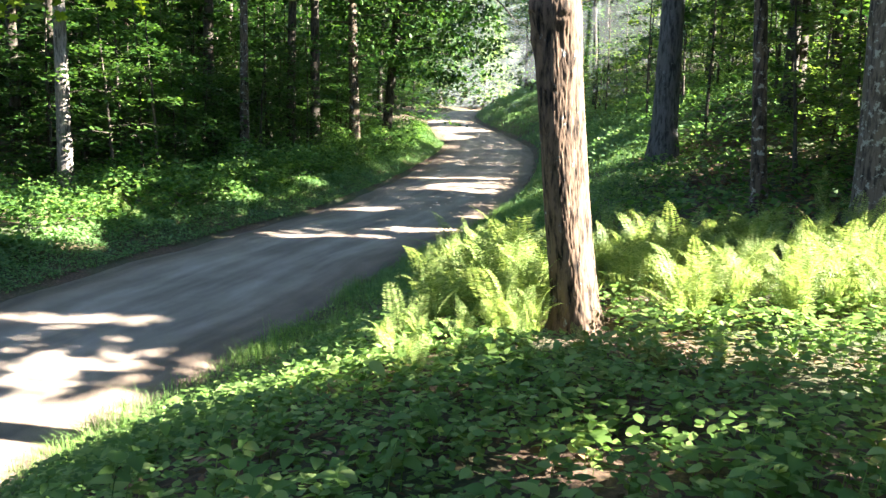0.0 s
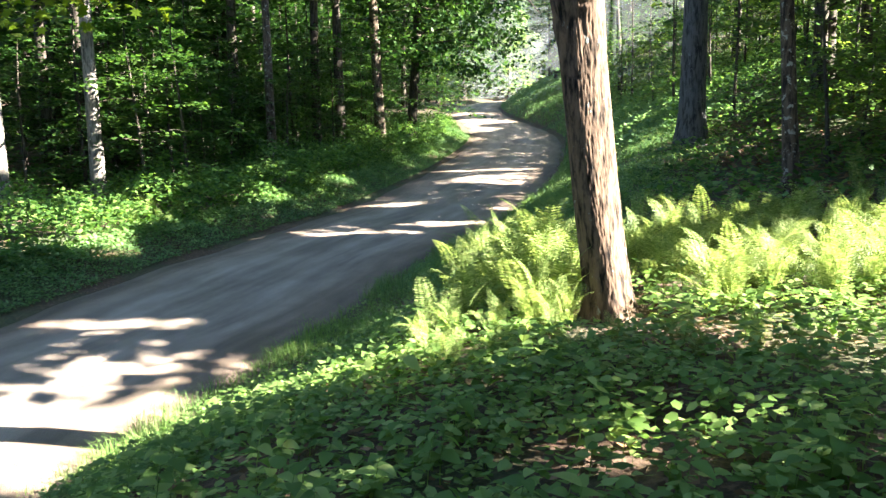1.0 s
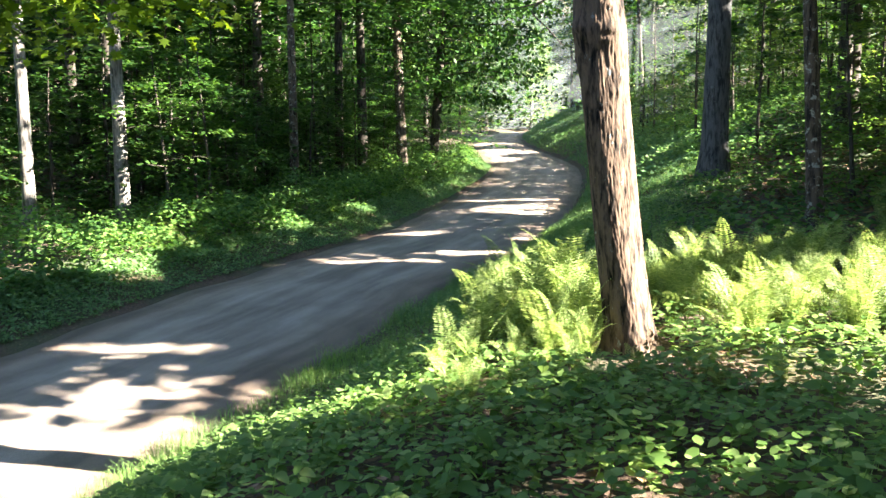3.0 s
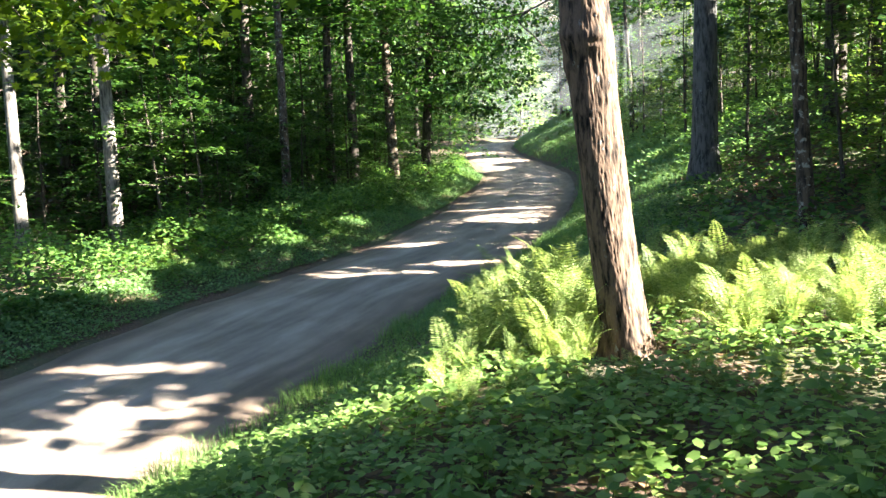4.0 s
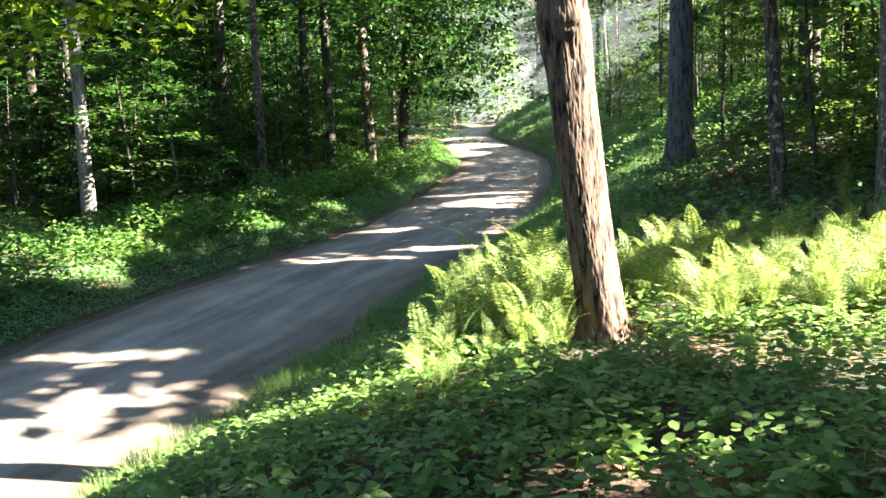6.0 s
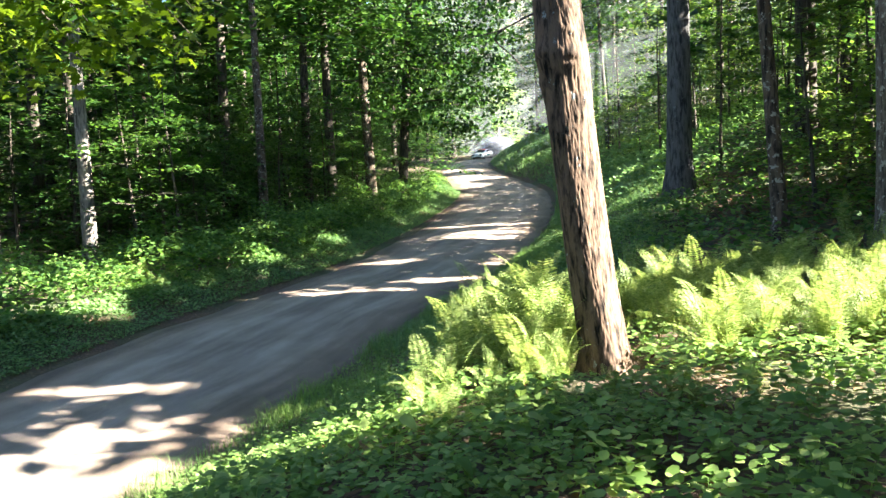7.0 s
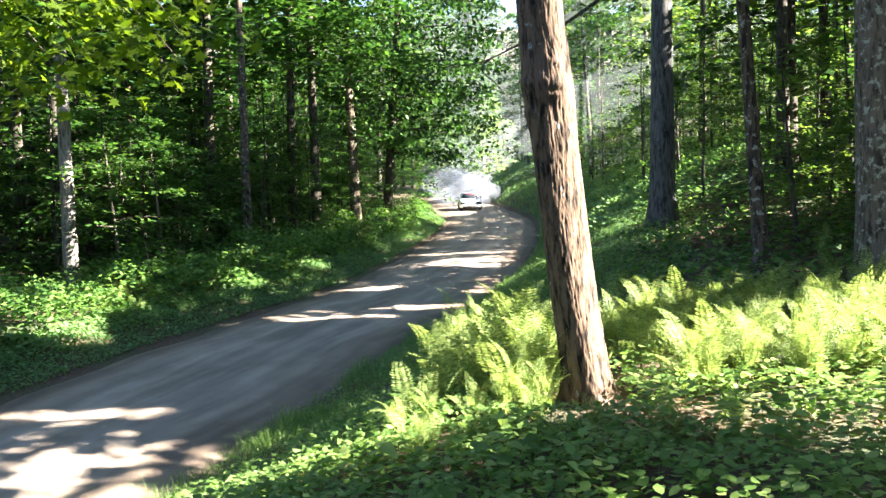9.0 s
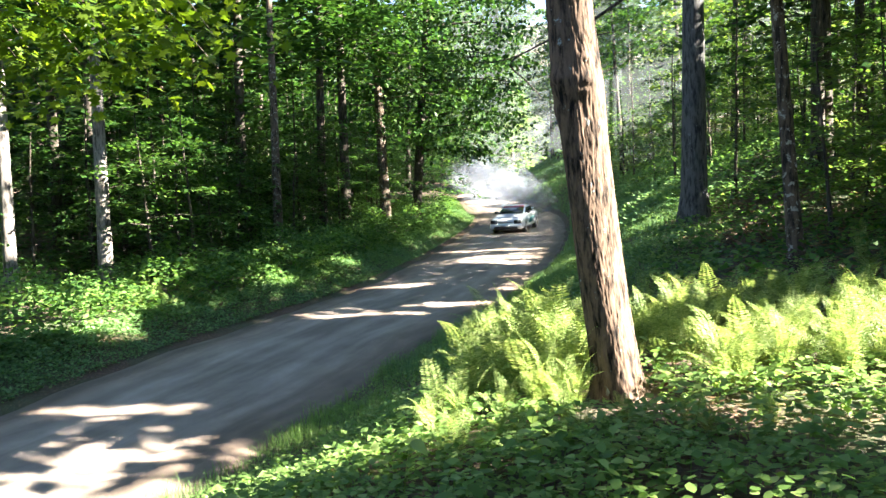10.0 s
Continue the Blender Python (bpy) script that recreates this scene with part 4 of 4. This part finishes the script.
GLASS = paint("dark_window_glass", (0.012, 0.016, 0.02), 0.12, coat=0.0, dirt=0.05)
RUBBER = paint("tyre_rubber", (0.025, 0.025, 0.025), 0.85, coat=0.0, dirt=0.4)
ALLOY = paint("wheel_alloy", (0.55, 0.55, 0.55), 0.35, 0.8, 0.0, 0.3)
TEAL = paint("teal_decal", (0.04, 0.25, 0.24), coat=0.3, dirt=0.1)


def loft(stations, n=28):
    """Closed body out of stations (y, half-width, bottom, top, squareness)."""
    bm = bmesh.new()
    rings = []
    for y, w, z0, z1, p in stations:
        ring = []
        for k in range(n):
            a = 2 * math.pi * k / n
            c, s = math.cos(a), math.sin(a)
            ring.append(bm.verts.new((w * math.copysign(abs(c) ** p, c), y, (z0 + z1) / 2 + (z1 - z0) / 2 * math.copysign(abs(s) ** p, s))))
        rings.append(ring)
    for a, b2 in zip(rings, rings[1:]):
        for k in range(n):
            bm.faces.new((a[k], a[(k + 1) % n], b2[(k + 1) % n], b2[k]))
    bm.faces.new(rings[0])
    bm.faces.new(rings[-1][::-1])
    bmesh.ops.recalc_face_normals(bm, faces=bm.faces)
    return bm


def slab(corners, depth, n_dir, bevel=0.0):
    """A thin plate from its corners, thickened along n_dir."""
    bm = bmesh.new()
    a = [bm.verts.new(c) for c in corners]
    b2 = [bm.verts.new(Vector(c) + Vector(n_dir) * depth) for c in corners]
    bm.faces.new(a)
    bm.faces.new(b2[::-1])
    for k in range(len(a)):
        bm.faces.new((a[k], b2[k], b2[(k + 1) % len(a)], a[(k + 1) % len(a)]))
    bmesh.ops.recalc_face_normals(bm, faces=bm.faces)
    if bevel:
        bmesh.ops.bevel(bm, geom=bm.edges[:], offset=bevel, segments=2, affect="EDGES")
    return bm


def block(x0, x1, y0, y1, z0, z1, bevel=0.015):
    return slab([(x0, y0, z0), (x1, y0, z0), (x1, y1, z0), (x0, y1, z0)], z1 - z0, (0, 0, 1), bevel)


def ring_mesh(radius, width, inner):
    """A wheel ring about the x axis."""
    bm = bmesh.new()
    prof = [(inner, -width / 2), (radius - 0.03, -width / 2), (radius, -width / 2 + 0.03), (radius, width / 2 - 0.03), (radius - 0.03, width / 2), (inner, width / 2)]
    n = 32
    rs = [[bm.verts.new((x, r_ * math.cos(2 * math.pi * k / n), r_ * math.sin(2 * math.pi * k / n))) for r_, x in prof] for k in range(n)]
    for k in range(n):
        for j in range(len(prof)):
            a, b2 = rs[k], rs[(k + 1) % n]
            bm.faces.new((a[j], b2[j], b2[(j + 1) % len(prof)], a[(j + 1) % len(prof)]))
    bmesh.ops.recalc_face_normals(bm, faces=bm.faces)
    return bm


car = tagged(new("rally_car"), "white rally hatchback with a red windscreen banner, raising dust", "car")
part("body", loft([(2.10, 0.70, 0.30, 0.66, 0.36), (2.06, 0.78, 0.26, 0.70, 0.34), (1.9, 0.82, 0.22, 0.74, 0.34), (1.4, 0.845, 0.20, 0.79, 0.34), (0.75, 0.845, 0.19, 0.90, 0.33),
                   (0, 0.845, 0.19, 0.92, 0.33), (-1.2, 0.845, 0.20, 0.93, 0.33), (-1.8, 0.82, 0.24, 0.92, 0.36), (-2.1, 0.74, 0.30, 0.86, 0.42), (-2.16, 0.60, 0.38, 0.78, 0.5)], 36), WHITE, car)
part("cabin", loft([(0.95, 0.66, 0.80, 0.87, 0.6), (0.55, 0.665, 0.80, 1.07, 0.42), (0.2, 0.63, 0.80, 1.235, 0.38), (-0.1, 0.60, 0.80, 1.275, 0.36), (-0.75, 0.60, 0.80, 1.27, 0.36),
                    (-1.3, 0.62, 0.80, 1.12, 0.4), (-1.85, 0.64, 0.80, 0.93, 0.5)], 32), WHITE, car)
part("windscreen", slab([(-0.62, 0.90, 0.915), (0.62, 0.90, 0.915), (0.53, 0.225, 1.205), (-0.53, 0.225, 1.205)], 0.03, (0, 0.4, 0.9), 0.006), GLASS, car, "dark windscreen")
part("banner", slab([(-0.565, 0.335, 1.195), (0.565, 0.335, 1.195), (0.52, 0.17, 1.268), (-0.52, 0.17, 1.268)], 0.02, (0, 0.4, 0.9), 0.004), RED, car, "red sun strip across the windscreen")
for sx in (-1, 1):
    part("side_window", slab([(sx * 0.665, 0.62, 0.93), (sx * 0.66, -0.35, 0.93), (sx * 0.60, -0.35, 1.20), (sx * 0.61, 0.18, 1.19)], 0.02, (sx, 0, 0.2), 0.004), GLASS, car)
    part("side_window", slab([(sx * 0.66, -0.42, 0.93), (sx * 0.655, -1.25, 0.95), (sx * 0.605, -0.85, 1.18), (sx * 0.60, -0.42, 1.20)], 0.02, (sx, 0, 0.2), 0.004), GLASS, car)
    part("headlight", slab([(sx * 0.42, 2.08, 0.50), (sx * 0.77, 2.05, 0.50), (sx * 0.77, 2.03, 0.685), (sx * 0.42, 2.06, 0.685)], 0.09, (0, 1, 0.1), 0.012), LAMP, car, "dark rectangular headlight")
    part("indicator", block(sx * 0.60 - 0.13, sx * 0.60 + 0.13, 2.06, 2.12, 0.43, 0.48), LAMP, car)
    part("mirror", block(sx * 0.84 - 0.10, sx * 0.84 + 0.10, 0.52, 0.64, 0.92, 1.03, 0.03), DARK, car, "black door mirror")
    part("decal", slab([(sx * 0.848, 0.6, 0.42), (sx * 0.848, -0.7, 0.42), (sx * 0.848, -0.9, 0.72), (sx * 0.848, 0.35, 0.66)], 0.006, (sx, 0, 0)), TEAL if sx < 0 else RED, car, "coloured side decal")
    for wy in (1.28, -1.24):
        wheel = tagged(new("wheel"), "dusty alloy wheel")
        wheel.parent = car
        wheel.location = (sx * 0.745, wy, 0.30)
        part("tyre", ring_mesh(0.30, 0.20, 0.19), RUBBER, wheel, "black tyre")
        rim = ring_mesh(0.20, 0.17, 0.03)
        for k in range(5):
            a = 2 * math.pi * k / 5
            v = [rim.verts.new((sx * 0.09, math.cos(a + d) * rr, math.sin(a + d) * rr)) for d, rr in ((-0.12, 0.05), (0.12, 0.05), (0.10, 0.19), (-0.10, 0.19))]
            rim.faces.new(v)
        part("rim", rim, ALLOY, wheel, "pale alloy rim")
part("bumper", loft([(2.20, 0.60, 0.30, 0.46, 0.5), (2.14, 0.78, 0.25, 0.50, 0.4), (1.95, 0.85, 0.22, 0.50, 0.35), (1.72, 0.86, 0.22, 0.48, 0.35)], 28), WHITE, car)
part("air_intake", block(-0.60, 0.60, 2.12, 2.215, 0.25, 0.37), DARK, car, "black lower air intake")
part("grille", block(-0.40, 0.40, 2.06, 2.125, 0.56, 0.60), DARK, car, "black slotted grille")
part("number_plate", block(-0.22, 0.22, 2.19, 2.215, 0.375, 0.455, 0.004), WHITE, car)
part("bonnet_stripe", block(-0.5, 0.5, 1.74, 1.80, 0.765, 0.785, 0.004), DARK, car, "dark bar of lettering on the bonnet")
part("spoiler", block(-0.62, 0.62, -2.02, -1.82, 1.0, 1.04), WHITE, car)
part("sump_guard", block(-0.6, 0.6, 1.2, 2.1, 0.17, 0.24), DARK, car)

car.scale = (0.93, 0.93, 0.93)

# ---- dust: soft-edged clouds of thin shells ----
DUST, nt, b, out = material("road_dust")
n1 = noise_tex(nt, 0.7, 3, 0.5)
tcn = nt.nodes.new("ShaderNodeTexCoord")
b.inputs["Roughness"].default_value = 1.0
b.inputs["Base Color"].default_value = (0.40, 0.43, 0.48, 1)
trl = nt.nodes.new("ShaderNodeBsdfTranslucent")
trl.inputs["Color"].default_value = (0.40, 0.43, 0.48, 1)
half = nt.nodes.new("ShaderNodeMixShader")
nt.links.new(b.outputs[0], half.inputs[1])
nt.links.new(trl.outputs[0], half.inputs[2])
clear = nt.nodes.new("ShaderNodeBsdfTransparent")
veil = nt.nodes.new("ShaderNodeMixShader")
nt.links.new(ramp(nt, n1, [(0.34, (0.008, 0.008, 0.008)), (0.75, (0.085, 0.085, 0.085))]), veil.inputs[0])
nt.links.new(clear.outputs[0], veil.inputs[1])
nt.links.new(half.outputs[0], veil.inputs[2])
nt.links.new(veil.outputs[0], out.inputs["Surface"])


def dust_cloud(seed, rx, ry, rz):
    r = np.random.RandomState(seed)
    root = tagged(new("dust_cloud"), "pale drifting cloud of road dust", "dust", "dust behind the car")
    for s in (1.12, 0.96, 0.8, 0.64, 0.46):
        bm = bmesh.new()
        bmesh.ops.create_icosphere(bm, subdivisions=3, radius=1)
        ox = r.uniform(0, 50)
        for v in bm.verts:
            k = 1 + 0.5 * noise.noise(v.co * 1.9 + Vector((ox, 0, 0)))
            v.co = Vector((v.co.x * rx * s * k, v.co.y * ry * s * k, rz * (0.95 + v.co.z * s * k)))
        tagged(part("veil", bm, DUST, root), kind="stuff")
    return root


# ---- morning mist hanging beyond the bend ----
MIST, nt, b, out = material("morning_mist")
b.inputs["Roughness"].default_value = 1.0
b.inputs["Base Color"].default_value = (0.74, 0.80, 0.82, 1)
clear = nt.nodes.new("ShaderNodeBsdfTransparent")
veil = nt.nodes.new("ShaderNodeMixShader")
nt.links.new(ramp(nt, noise_tex(nt, 0.05, 4, 0.5), [(0.3, (0.025, 0.025, 0.025)), (0.7, (0.062, 0.062, 0.062))]), veil.inputs[0])
nt.links.new(clear.outputs[0], veil.inputs[1])
nt.links.new(b.outputs[0], veil.inputs[2])
nt.links.new(veil.outputs[0], out.inputs["Surface"])
u = np.linspace(-1, 1, 21)
mx, mz = np.meshgrid(10 + 45 * u, np.linspace(0, 42, 9))
my = 118 + 0.8 * (mx - 4) * (mx > 4) + 0.35 * (mx - 4) * (mx <= 4) + 1.2 * np.sin(mx * 0.12) + 1.5 * np.sin(mz * 0.2)
I = (np.arange(8)[:, None] * 21 + np.arange(20)).ravel()
mist = raw("mist", np.column_stack([mx.ravel(), my.ravel(), mz.ravel() + 2.5]), np.column_stack([I, I + 1, I + 22, I + 21]), MIST, smooth=True)
tagged(mist, "thin pale morning mist beyond the bend", "mist", kind="stuff")
hx, hz = np.meshgrid(15 + 11 * u, np.linspace(0, 17, 9))
hy = 42 + 0.6 * (hx - 4) + 0.6 * np.sin(hx * 0.3)
haze = raw("mist", np.column_stack([hx.ravel(), hy.ravel(), hz.ravel() + 3.0]), np.column_stack([I, I + 1, I + 22, I + 21]), MIST, smooth=True)
tagged(haze, "thin sunlit morning mist between the hillside trees", "mist", kind="stuff")

wx, wz = np.meshgrid(4 + 9 * u, np.linspace(0, 15, 9))
veil_sheet = raw("mist", np.column_stack([wx.ravel(), (70 + 0.5 * np.sin(wx)).ravel(), wz.ravel() + 1.6]), np.column_stack([I, I + 1, I + 22, I + 21]), MIST, smooth=True)
tagged(veil_sheet, "thin pale mist over the road before the bend", "mist", kind="stuff")

# where the car is: seconds, x, y, slip of the nose to its right, degrees
DRIVE = [(0.0, 158, 113.2, 89), (2.0, 114, 114.8, 88), (4.0, 68, 117.5, 87), (5.5, 33, 119.0, 90), (6.0, 22.5, 117.8, 82), (6.4, 14, 115.0, 68), (6.7, 7.6, 110.8, 48),
         (7.0, 3.3, 104.5, 24), (7.25, 1.8, 98.8, 12), (7.5, 1.05, 93.0, 4), (8.0, 0.8, 82.0, -2), (8.5, 1.15, 70.5, -3), (9.0, 1.95, 59.5, -1), (9.5, 2.6, 49.4, 6), (9.8, 2.4, 43.3, 12), (10.0, 2.08, 39.6, 16)]


def car_pose(t):
    cols = np.array(DRIVE)
    x, y, turn = (float(np.interp(t, cols[:, 0], cols[:, k])) for k in (1, 2, 3))
    return x, y, turn


def motions():
    walk(car, [(t, pose(x, y, float(road_z(y)) + 0.035, -3.0 if y < 108 else 0, 0, 180 - a)) for t, x, y, a in DRIVE])
    for w in [o for o in car.children if o.name.startswith("wheel")]:
        loc = w.location.copy()
        walk(w, [(k / 30, pose(*loc, -80 * (k - 195), 0, 0)) for k in [0] + list(range(195, 301))])
    for k in range(13):
        stop = 7.15 + 0.22 * k
        size = 1.15 + 0.10 * (k % 3)
        cloud = dust_cloud(900 + k, 1.45 * size, 1.7 * size, 0.95 * size)
        rows = []
        for t, *_ in DRIVE:
            if t < stop:
                x, y, a = car_pose(t)
                back = 2.6 + 0.25 * k
                rows.append((t, (x + back * math.sin(radians(a)), y + back * math.cos(radians(a)))))
        x, y, a = car_pose(stop)
        at = (x + 2.6 * math.sin(radians(a)) + 0.25 * math.sin(k * 2.1), y + 2.6 * math.cos(radians(a)))
        rows.append((stop, at))
        if stop < 9.95:
            left = 10.0 - stop
            rows.append((10.0, (at[0] - 0.35 * left, at[1] - 1.2 * left)))
        walk(cloud, [(t, pose(px, py, float(road_z(py)) + (0.45 * max(0, t - stop)), 0, 0, 25 * k + 8 * t)) for t, (px, py) in rows])


motions()
